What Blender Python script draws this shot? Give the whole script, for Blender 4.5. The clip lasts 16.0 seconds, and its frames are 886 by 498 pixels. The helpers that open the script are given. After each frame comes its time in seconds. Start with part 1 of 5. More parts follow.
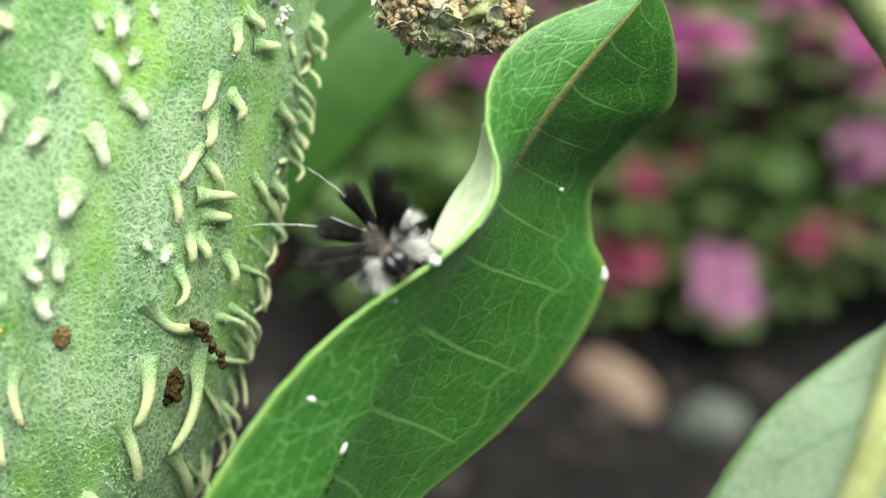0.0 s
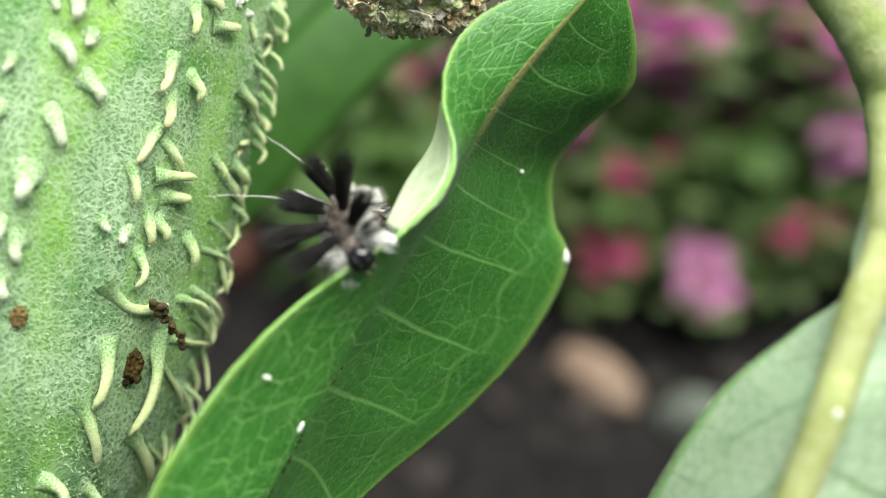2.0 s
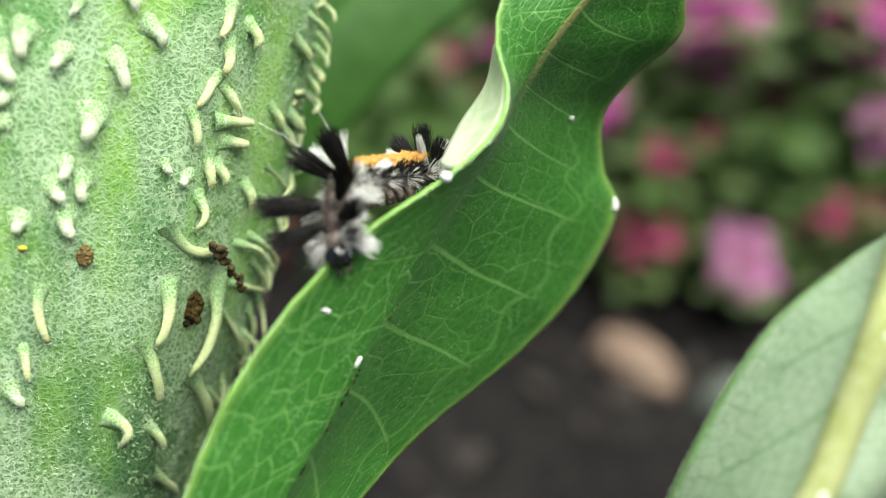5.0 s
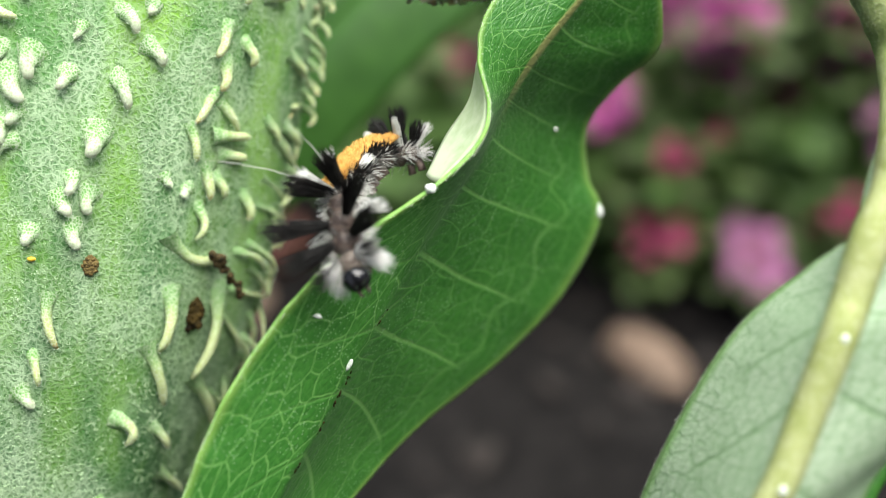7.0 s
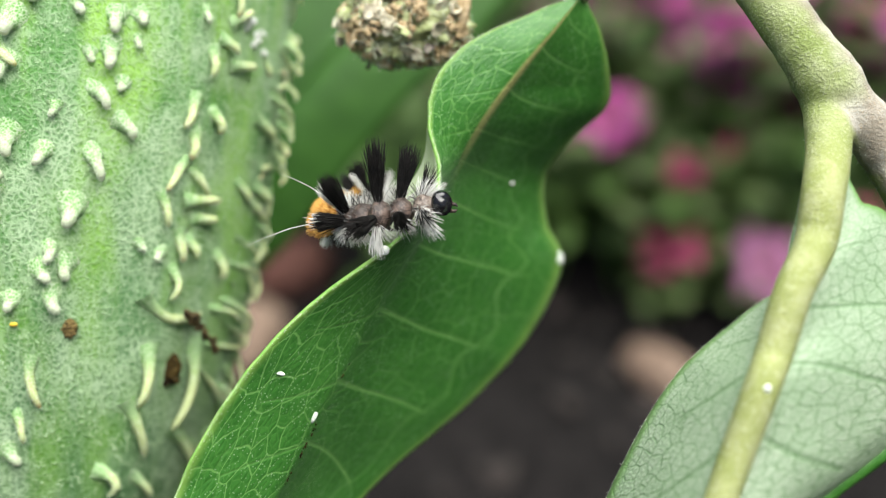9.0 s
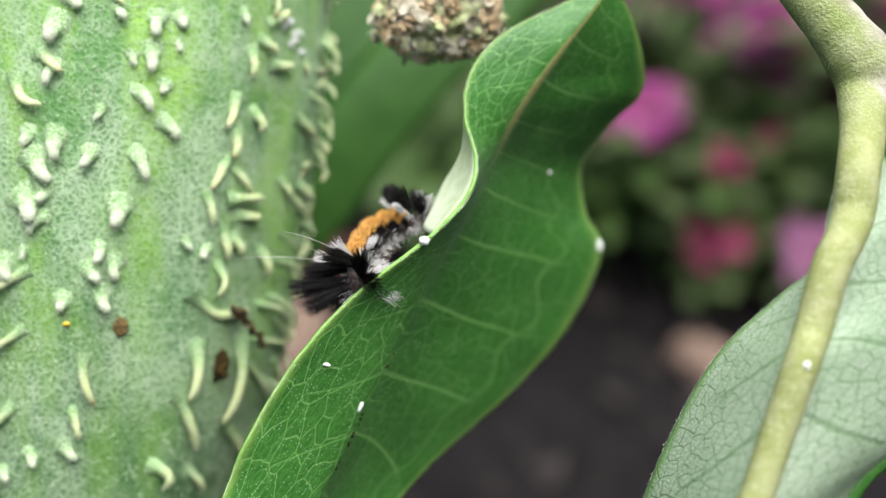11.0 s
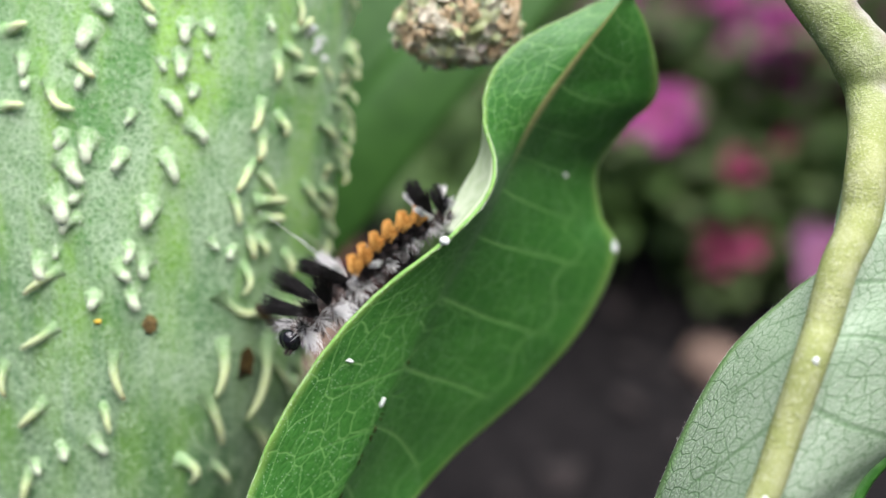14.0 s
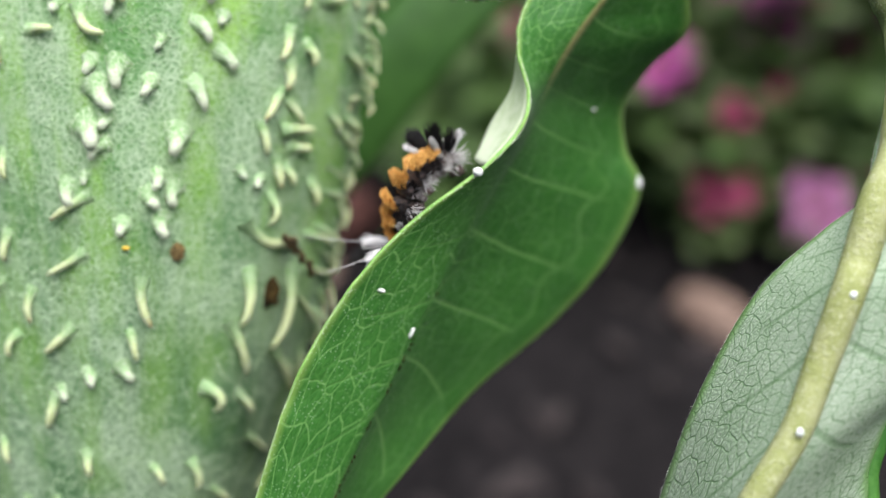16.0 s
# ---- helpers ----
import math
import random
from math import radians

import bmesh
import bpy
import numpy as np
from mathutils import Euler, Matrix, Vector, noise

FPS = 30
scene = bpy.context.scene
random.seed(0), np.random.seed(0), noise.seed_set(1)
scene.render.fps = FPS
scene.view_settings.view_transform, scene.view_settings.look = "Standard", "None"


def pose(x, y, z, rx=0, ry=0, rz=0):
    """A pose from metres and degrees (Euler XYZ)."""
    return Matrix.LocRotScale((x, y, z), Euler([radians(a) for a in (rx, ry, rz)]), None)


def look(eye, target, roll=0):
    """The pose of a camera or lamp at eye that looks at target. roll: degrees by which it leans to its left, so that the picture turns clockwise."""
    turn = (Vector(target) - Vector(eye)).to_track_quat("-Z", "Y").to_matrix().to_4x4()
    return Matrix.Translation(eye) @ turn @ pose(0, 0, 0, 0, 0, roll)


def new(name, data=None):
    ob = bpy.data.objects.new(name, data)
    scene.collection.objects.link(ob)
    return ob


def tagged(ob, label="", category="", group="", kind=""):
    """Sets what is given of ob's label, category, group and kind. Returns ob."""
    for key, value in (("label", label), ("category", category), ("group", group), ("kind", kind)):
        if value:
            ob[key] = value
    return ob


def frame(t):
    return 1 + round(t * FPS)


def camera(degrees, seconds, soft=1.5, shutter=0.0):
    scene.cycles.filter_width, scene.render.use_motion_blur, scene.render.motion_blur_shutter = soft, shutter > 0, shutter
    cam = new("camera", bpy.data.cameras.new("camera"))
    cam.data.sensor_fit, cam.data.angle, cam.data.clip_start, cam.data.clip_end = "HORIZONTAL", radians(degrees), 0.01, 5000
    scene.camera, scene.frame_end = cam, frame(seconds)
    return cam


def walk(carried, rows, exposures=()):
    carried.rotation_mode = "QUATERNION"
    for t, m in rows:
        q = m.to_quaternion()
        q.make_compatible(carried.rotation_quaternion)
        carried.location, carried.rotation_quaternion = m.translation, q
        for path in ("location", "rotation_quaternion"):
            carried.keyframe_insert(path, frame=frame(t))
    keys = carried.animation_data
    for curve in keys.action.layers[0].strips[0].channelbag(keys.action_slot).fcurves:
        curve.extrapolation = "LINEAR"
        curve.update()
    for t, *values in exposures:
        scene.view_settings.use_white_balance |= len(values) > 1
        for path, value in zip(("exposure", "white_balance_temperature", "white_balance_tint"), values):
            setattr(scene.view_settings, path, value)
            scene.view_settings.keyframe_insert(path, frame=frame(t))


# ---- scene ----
cam = camera(40, 16.0, soft=1.1)
walk(cam, [  # the handheld path
    (0.0, pose(0.00002, -0.00001, 0.61999, 49.99, -0.01, 0.01)),
    (0.5, pose(0.00035, 0.00005, 0.62066, 49.88, -0.25, -0.26)),
    (1.0, pose(0.00194, 0.00032, 0.62027, 50.02, 0.05, 0.03)),
    (1.5, pose(0.00430, 0.00058, 0.61877, 50.05, 0.32, 0.25)),
    (2.0, pose(0.00240, -0.00106, 0.61925, 49.73, -0.47, -0.52)),
    (2.5, pose(0.00173, -0.00009, 0.61962, 49.40, -0.41, -0.46)),
    (3.0, pose(0.00093, 0.00044, 0.62040, 48.94, -0.20, -0.38)),
    (3.5, pose(0.00151, -0.00245, 0.61893, 49.74, 0.57, 0.36)),
    (4.0, pose(0.00277, -0.00287, 0.61864, 49.22, 0.72, 0.78)),
    (4.5, pose(0.00355, -0.00234, 0.61896, 48.77, 0.84, 0.54)),
    (5.0, pose(0.00094, -0.00568, 0.61724, 49.31, 0.76, 0.73)),
    (5.2, pose(0.00143, -0.00648, 0.61721, 49.13, 0.73, 0.88)),
    (7.3, pose(0.00484, -0.00962, 0.62155, 49.33, 1.66, 0.91)),
    (7.5, pose(0.00674, -0.01006, 0.62120, 49.65, 1.60, 0.79)),
    (8.0, pose(0.00815, -0.01219, 0.62529, 49.29, 2.71, 1.06)),
    (8.5, pose(0.01047, -0.01256, 0.62653, 50.07, 3.02, 0.92)),
    (9.0, pose(0.01034, -0.01125, 0.62807, 49.95, 3.43, 0.82)),
    (9.5, pose(0.01186, -0.01112, 0.62606, 50.81, 3.51, 0.09)),
    (9.7, pose(0.01033, -0.01122, 0.62626, 50.61, 3.75, 0.36)),
    (12.0, pose(0.01124, -0.01428, 0.62960, 49.83, 6.71, 1.67)),
    (12.5, pose(0.01123, -0.01402, 0.62980, 49.57, 6.73, 1.84)),
    (13.0, pose(0.00922, -0.01462, 0.62991, 49.36, 6.97, 2.39)),
    (13.5, pose(0.00992, -0.01523, 0.63014, 49.97, 6.61, 1.91)),
    (14.0, pose(0.01052, -0.01644, 0.63038, 50.33, 6.40, 1.88)),
    (14.5, pose(0.01143, -0.01881, 0.62951, 50.35, 6.35, 1.92)),
    (15.0, pose(0.01118, -0.02020, 0.62779, 48.72, 5.91, 1.70)),
    (15.5, pose(0.00582, -0.01900, 0.63055, 48.27, 5.33, 1.63)),
    (16.0, pose(0.00583, -0.01728, 0.62976, 47.70, 5.27, 1.92)),
], [(0.0, 1.14, 6300, 3), (1.2, 1.06, 6300, 3), (2.5, 1.20, 6300, 3), (5.2, 1.18, 6300, 3), (7.3, 1.06, 6200, 7), (9.7, 0.98, 6200, 8), (12.0, 0.88, 5900, 18), (16.0, 0.85, 5900, 18)])
cam.data.dof.use_dof = True
cam.data.dof.focus_distance = 0.112
cam.data.dof.aperture_fstop = 13.5

# ---- light ----
world = bpy.data.worlds.new("sky")
scene.world = world
world.use_nodes = True
wn = world.node_tree.nodes
sky = wn.new("ShaderNodeTexSky")
sky.sky_type, sky.sun_disc = "NISHITA", False
sky.sun_elevation, sky.sun_rotation = radians(70), radians(140)
sky.dust_density, sky.ozone_density = 6.0, 0.3
world.node_tree.links.new(sky.outputs[0], wn["Background"].inputs[0])
wn["Background"].inputs[1].default_value = 0.042
sun = new("sun", bpy.data.lights.new("sun", "SUN"))
sun.data.energy, sun.data.angle, sun.data.color = 4.3, radians(70), (1.0, 0.96, 0.88)
sun.matrix_world = look((0.28, 0.22, 2.0), (0, 0.08, 0.55))

MM = 0.001
# the plant's own tilted frame: x across, y up along the leaves, z out to the viewer; millimetres
PLANT = Matrix.Translation((0, 0.0766, 0.5557)) @ pose(0, 0, 0, 50)


# ---- materials ----
class Nodes:
    def __init__(self, name, rough=0.5, spec=0.4):
        self.mat = bpy.data.materials.new(name)
        self.mat.use_nodes = True
        self.t = self.mat.node_tree
        self.b = self.t.nodes["Principled BSDF"]
        self.b.inputs["Roughness"].default_value = rough
        self.b.inputs["Specular IOR Level"].default_value = spec

    def put(self, socket, value):
        if isinstance(value, bpy.types.NodeSocket):
            self.t.links.new(value, socket)
        else:
            socket.default_value = value

    def math(self, op, a, b=0.0, clamp=False):
        n = self.t.nodes.new("ShaderNodeMath")
        n.operation, n.use_clamp = op, clamp
        self.put(n.inputs[0], a)
        self.put(n.inputs[1], b)
        return n.outputs[0]

    def mix(self, fac, a, b):
        n = self.t.nodes.new("ShaderNodeMix")
        n.data_type = "RGBA"
        self.put(n.inputs[0], fac)
        self.put(n.inputs[6], a if isinstance(a, bpy.types.NodeSocket) else (*a, 1))
        self.put(n.inputs[7], b if isinstance(b, bpy.types.NodeSocket) else (*b, 1))
        return n.outputs[2]

    def ramp(self, fac, lo, hi):
        n = self.t.nodes.new("ShaderNodeMapRange")
        n.interpolation_type = "SMOOTHSTEP"
        self.put(n.inputs[0], fac)
        n.inputs[1].default_value, n.inputs[2].default_value = lo, hi
        return n.outputs[0]

    def coords(self):
        return self.t.nodes.new("ShaderNodeTexCoord").outputs["Object"]

    def noise(self, scale, detail=4.0, vec=None, rough=0.55):
        n = self.t.nodes.new("ShaderNodeTexNoise")
        n.inputs["Scale"].default_value, n.inputs["Detail"].default_value = scale, detail
        n.inputs["Roughness"].default_value = rough
        self.put(n.inputs["Vector"], vec or self.coords())
        return n.outputs[0]

    def voronoi(self, scale, feature="DISTANCE_TO_EDGE", vec=None, flat=False):
        n = self.t.nodes.new("ShaderNodeTexVoronoi")
        n.feature = feature
        n.voronoi_dimensions = "2D" if flat else "3D"
        n.inputs["Scale"].default_value = scale
        self.put(n.inputs["Vector"], vec or self.coords())
        return n.outputs[0]

    def bump(self, height, strength=0.3, distance=0.0003):
        n = self.t.nodes.new("ShaderNodeBump")
        n.inputs["Strength"].default_value, n.inputs["Distance"].default_value = strength, distance
        self.put(n.inputs["Height"], height)
        self.put(self.b.inputs["Normal"], n.outputs[0])
        return n.outputs[0]

    def random(self):
        return self.t.nodes.new("ShaderNodeObjectInfo").outputs["Random"]

    def island(self):
        return self.t.nodes.new("ShaderNodeNewGeometry").outputs["Random Per Island"]

    def color(self, value):
        self.put(self.b.inputs["Base Color"], value if isinstance(value, bpy.types.NodeSocket) else (*value, 1))
        return self

    def translucent(self, color, amount):
        tr = self.t.nodes.new("ShaderNodeBsdfTranslucent")
        self.put(tr.inputs[0], color if isinstance(color, bpy.types.NodeSocket) else (*color, 1))
        mx = self.t.nodes.new("ShaderNodeMixShader")
        mx.inputs[0].default_value = amount
        self.t.links.new(self.b.outputs[0], mx.inputs[1])
        self.t.links.new(tr.outputs[0], mx.inputs[2])
        self.t.links.new(mx.outputs[0], self.t.nodes["Material Output"].inputs[0])
        return self


def two_tone(name, a, b, scale, rough=0.6, spec=0.4, bump=0.3, fine=4.0, dist=0.0003):
    n = Nodes(name, rough, spec)
    big, small = n.noise(scale), n.noise(scale * fine, 6.0)
    n.color(n.mix(n.ramp(n.math("ADD", n.math("MULTIPLY", big, 0.65), n.math("MULTIPLY", small, 0.35)), 0.36, 0.64), a, b))
    n.bump(small, bump, dist)
    return n


def leaf_material(name, dark, light, vein, rib, laterals, skew, rough, cell, amount, vein_width, relief, net_mix, lat_mix, loop, fade=0.0, wide=1.0, stipple=0.0, margin=0.0, band_color=(0.12, 0.27, 0.05), sheen=0.03, fold_net=0.0):
    n = Nodes(name, rough, 0.5)
    n.b.inputs["Sheen Weight"].default_value, n.b.inputs["Sheen Roughness"].default_value = sheen, 0.45
    uv = n.t.nodes.new("ShaderNodeSeparateXYZ")
    n.t.links.new(n.t.nodes.new("ShaderNodeTexCoord").outputs["UV"], uv.inputs[0])
    s, u = uv.outputs[0], n.math("ABSOLUTE", n.math("SUBTRACT", n.math("MULTIPLY", uv.outputs[1], 2.0), 1.0))
    wob = n.math("MULTIPLY", n.math("SUBTRACT", n.noise(170, 3.0), 0.5), 0.07)
    q = n.math("ADD", n.math("SUBTRACT", n.math("MULTIPLY", s, laterals), n.math("MULTIPLY", n.math("POWER", u, 0.8), skew)), wob)
    # lateral veins, thinning outwards, and the loops that join them short of the margin
    lat = n.math("ABSOLUTE", n.math("SUBTRACT", n.math("FRACT", n.math("ADD", q, 20.0)), 0.5))
    lat = n.math("SUBTRACT", 1.0, n.ramp(n.math("ADD", lat, n.math("MULTIPLY", u, 0.02)), 0.012 * wide, 0.045 * wide))
    arc = n.math("ABSOLUTE", n.math("SUBTRACT", n.math("SUBTRACT", u, 0.68), n.math("MULTIPLY", n.math("SINE", n.math("MULTIPLY", q, 6.2832)), 0.06)))
    arc = n.math("SUBTRACT", 1.0, n.ramp(n.math("ADD", arc, n.math("MULTIPLY", wob, 0.1)), 0.006, 0.026))
    lat = n.math("MAXIMUM", n.math("MULTIPLY", lat, n.math("SUBTRACT", 1.0, n.ramp(u, 0.62, 0.80))), n.math("MULTIPLY", arc, 0.75 * loop))
    mid = n.math("SUBTRACT", 1.0, n.ramp(n.math("ADD", u, n.math("MULTIPLY", wob, 0.15)), 0.018, 0.054))
    if fade:
        mid = n.math("MULTIPLY", mid, n.math("SUBTRACT", 1.0, n.ramp(s, 0.22, fade)))
    warp = n.t.nodes.new("ShaderNodeMixRGB")
    warp.blend_type, warp.inputs[0].default_value = "ADD", 0.45
    flat = n.t.nodes.new("ShaderNodeCombineXYZ")
    n.put(flat.inputs[0], n.math("MULTIPLY", s, 80.0 / cell))
    n.put(flat.inputs[1], n.math("MULTIPLY", uv.outputs[1], 36.0 / cell))
    n.put(warp.inputs[1], flat.outputs[0])
    wn_ = n.t.nodes.new("ShaderNodeTexNoise")
    wn_.inputs["Scale"].default_value = 0.9
    n.put(wn_.inputs["Vector"], flat.outputs[0])
    n.put(warp.inputs[2], wn_.outputs[1])
    # the net of veins: wide meshes, and fine ones inside them
    net = n.math("SUBTRACT", 1.0, n.ramp(n.voronoi(1.0, vec=warp.outputs[0], flat=True), 0.010, vein_width))
    fine = n.math("SUBTRACT", 1.0, n.ramp(n.voronoi(2.9, vec=warp.outputs[0], flat=True), 0.02, 0.14))
    pillow = n.ramp(n.voronoi(2.9, vec=warp.outputs[0], flat=True), 0.0, 0.45)
    blotch = n.ramp(n.math("ADD", n.math("MULTIPLY", n.noise(90, 5.0), 0.6), n.math("MULTIPLY", n.noise(1500, 4.0), 0.4)), 0.35, 0.68)
    base = n.mix(blotch, dark, light)
    base = n.mix(n.math("MULTIPLY", fine, net_mix * 0.45), base, vein)
    # the net stands out more on the side that folds up
    fold = n.math("ADD", 1.0, n.math("MULTIPLY", n.math("SUBTRACT", 1.0, n.ramp(uv.outputs[1], 0.47, 0.53)), fold_net))
    base = n.mix(n.math("MULTIPLY", n.math("MULTIPLY", net, net_mix), fold), base, vein)
    base = n.mix(n.math("MULTIPLY", n.math("MULTIPLY", lat, lat_mix), n.math("SUBTRACT", 1.15, n.math("MULTIPLY", fold, 0.15 + 0.12 * (fold_net > 0)))), base, vein)
    if fade:
        # a dark green patch beside the midrib
        along = n.math("SUBTRACT", 1.0, n.ramp(n.math("ABSOLUTE", n.math("SUBTRACT", n.math("ADD", s, n.math("MULTIPLY", wob, 0.25)), 0.315)), 0.03, 0.075))
        across = n.math("SUBTRACT", 1.0, n.ramp(n.math("ABSOLUTE", n.math("SUBTRACT", n.math("ADD", uv.outputs[1], n.math("MULTIPLY", wob, 0.3)), 0.575)), 0.03, 0.065))
        base = n.mix(n.math("MULTIPLY", n.math("MULTIPLY", along, across), 0.5), base, (0.016, 0.085, 0.008))
    if margin:
        band = n.ramp(n.math("ADD", u, n.math("MULTIPLY", wob, 0.2)), 0.90, 0.99)
        base = n.mix(n.math("MULTIPLY", band, margin), base, band_color)
    if stipple:
        # glints on minute pale hairs, put into the colour as dots
        dots = n.math("SUBTRACT", 1.0, n.ramp(n.voronoi(2900, "F1"), 0.12, 0.30))
        base = n.mix(n.math("MULTIPLY", n.math("MULTIPLY", dots, n.ramp(n.noise(260, 3.0), 0.35, 0.6)), stipple), base, (0.36, 0.55, 0.30))
    base = n.mix(n.math("MULTIPLY", mid, n.math("ADD", 0.55, n.math("MULTIPLY", n.noise(3000, 3.0), 0.6), True)), base, rib)
    n.color(base)
    height = n.math("SUBTRACT", n.math("MULTIPLY", pillow, 0.5), n.math("MAXIMUM", n.math("MULTIPLY", net, 0.7), lat))
    n.bump(n.math("ADD", height, n.math("MULTIPLY", n.noise(2500, 2.0), 0.3)), relief, 0.0003)
    return n.translucent(base, amount).mat


LEAF_TOP = leaf_material("leaf_upper_side", (0.030, 0.146, 0.015), (0.062, 0.225, 0.031), (0.22, 0.46, 0.12), (0.42, 0.42, 0.15), 13.0, 0.85, 0.40, 3.0, 0.22, 0.046, 0.20, 0.20, 0.60, 0.65, fold_net=1.8, fade=0.42, wide=1.1, stipple=0.6, margin=0.7, band_color=(0.24, 0.42, 0.08), sheen=0.05)
LEAF_UNDER = leaf_material("leaf_underside", (0.29, 0.40, 0.25), (0.42, 0.51, 0.37), (0.075, 0.18, 0.05), (0.45, 0.50, 0.24), 9.0, 1.5, 0.42, 1.5, 0.12, 0.075, 0.3, 0.68, 0.5, 0.4, wide=1.4, margin=0.85)
ROLL_GREEN = two_tone("rolled_green_margin", (0.035, 0.14, 0.016), (0.075, 0.22, 0.034), 300, 0.5, 0.4, 0.5).mat
LEAF_RIM = two_tone("leaf_rim", (0.16, 0.36, 0.06), (0.26, 0.46, 0.11), 900, 0.55).mat
STEM = two_tone("pale_green_stem", (0.32, 0.37, 0.13), (0.45, 0.46, 0.22), 160, 0.6, 0.4, 0.4, 9.0).mat
STEM_GREY = two_tone("weathered_stem", (0.36, 0.33, 0.26), (0.66, 0.64, 0.57), 400, 0.8, 0.2, 0.6).mat


def stalk_material():
    """Weathered grey bark with a fresh green side above the joint; x and y of the plant's frame."""
    n = Nodes("half_green_stalk", 0.75, 0.25)
    sep = n.t.nodes.new("ShaderNodeSeparateXYZ")
    n.t.links.new(n.coords(), sep.inputs[0])
    grain = n.noise(900, 6.0)
    bark = n.mix(n.ramp(n.noise(350, 5.0), 0.38, 0.62), (0.27, 0.24, 0.19), (0.46, 0.44, 0.38))
    bark = n.mix(n.ramp(n.noise(5200, 3.0), 0.56, 0.68), bark, (0.33, 0.27, 0.19))
    green = n.mix(n.ramp(n.noise(260, 4.0), 0.35, 0.65), (0.22, 0.28, 0.085), (0.31, 0.36, 0.16))
    pale = n.mix(n.ramp(n.noise(420, 4.0), 0.36, 0.66), (0.26, 0.30, 0.095), (0.34, 0.37, 0.16))
    pale = n.mix(n.math("MULTIPLY", n.ramp(n.noise(1500, 6.0), 0.58, 0.72), 0.4), pale, (0.60, 0.60, 0.42))
    wander = n.math("MULTIPLY", n.math("SUBTRACT", n.noise(300, 4.0), 0.5), 0.004)
    high = n.math("ADD", sep.outputs[1], wander)
    fresh = n.mix(n.ramp(high, 0.0040, 0.0130), pale, green)
    across = n.math("ADD", n.math("MULTIPLY", sep.outputs[0], 0.84), n.math("MULTIPLY", sep.outputs[1], 0.54))
    across = n.math("ADD", across, wander)
    along = n.math("SUBTRACT", n.math("MULTIPLY", sep.outputs[0], 0.54), n.math("MULTIPLY", sep.outputs[1], 0.84))
    low = n.math("MULTIPLY", n.ramp(along, 0.0115, 0.0150), n.ramp(across, 0.0390, 0.0402))
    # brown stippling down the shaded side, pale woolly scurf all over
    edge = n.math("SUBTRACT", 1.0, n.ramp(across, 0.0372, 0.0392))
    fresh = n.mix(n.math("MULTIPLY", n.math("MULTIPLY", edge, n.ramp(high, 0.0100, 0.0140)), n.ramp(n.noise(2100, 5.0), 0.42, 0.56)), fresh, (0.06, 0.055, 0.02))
    fresh = n.mix(n.math("MULTIPLY", n.ramp(n.noise(3600, 4.0), 0.52, 0.64), 0.35), fresh, (0.50, 0.52, 0.36))
    n.color(n.mix(n.math("MAXIMUM", n.ramp(across, 0.0412, 0.0440), low), fresh, bark))
    n.bump(n.math("ADD", grain, n.noise(3600, 4.0)), 0.6, 0.0003)
    return n.mat


STALK = stalk_material()



def curly(n, scale, twist, wide=0.20):
    """A net of fine curled threads."""
    warp = n.t.nodes.new("ShaderNodeMixRGB")
    warp.blend_type, warp.inputs[0].default_value = "ADD", twist
    n.put(warp.inputs[1], n.coords())
    w = n.t.nodes.new("ShaderNodeTexNoise")
    w.inputs["Scale"].default_value, w.inputs["Detail"].default_value = scale * 0.9, 3.0
    n.put(w.inputs["Vector"], n.coords())
    n.put(warp.inputs[2], w.outputs[1])
    return n.math("SUBTRACT", 1.0, n.ramp(n.voronoi(scale, vec=warp.outputs[0]), 0.01, wide))


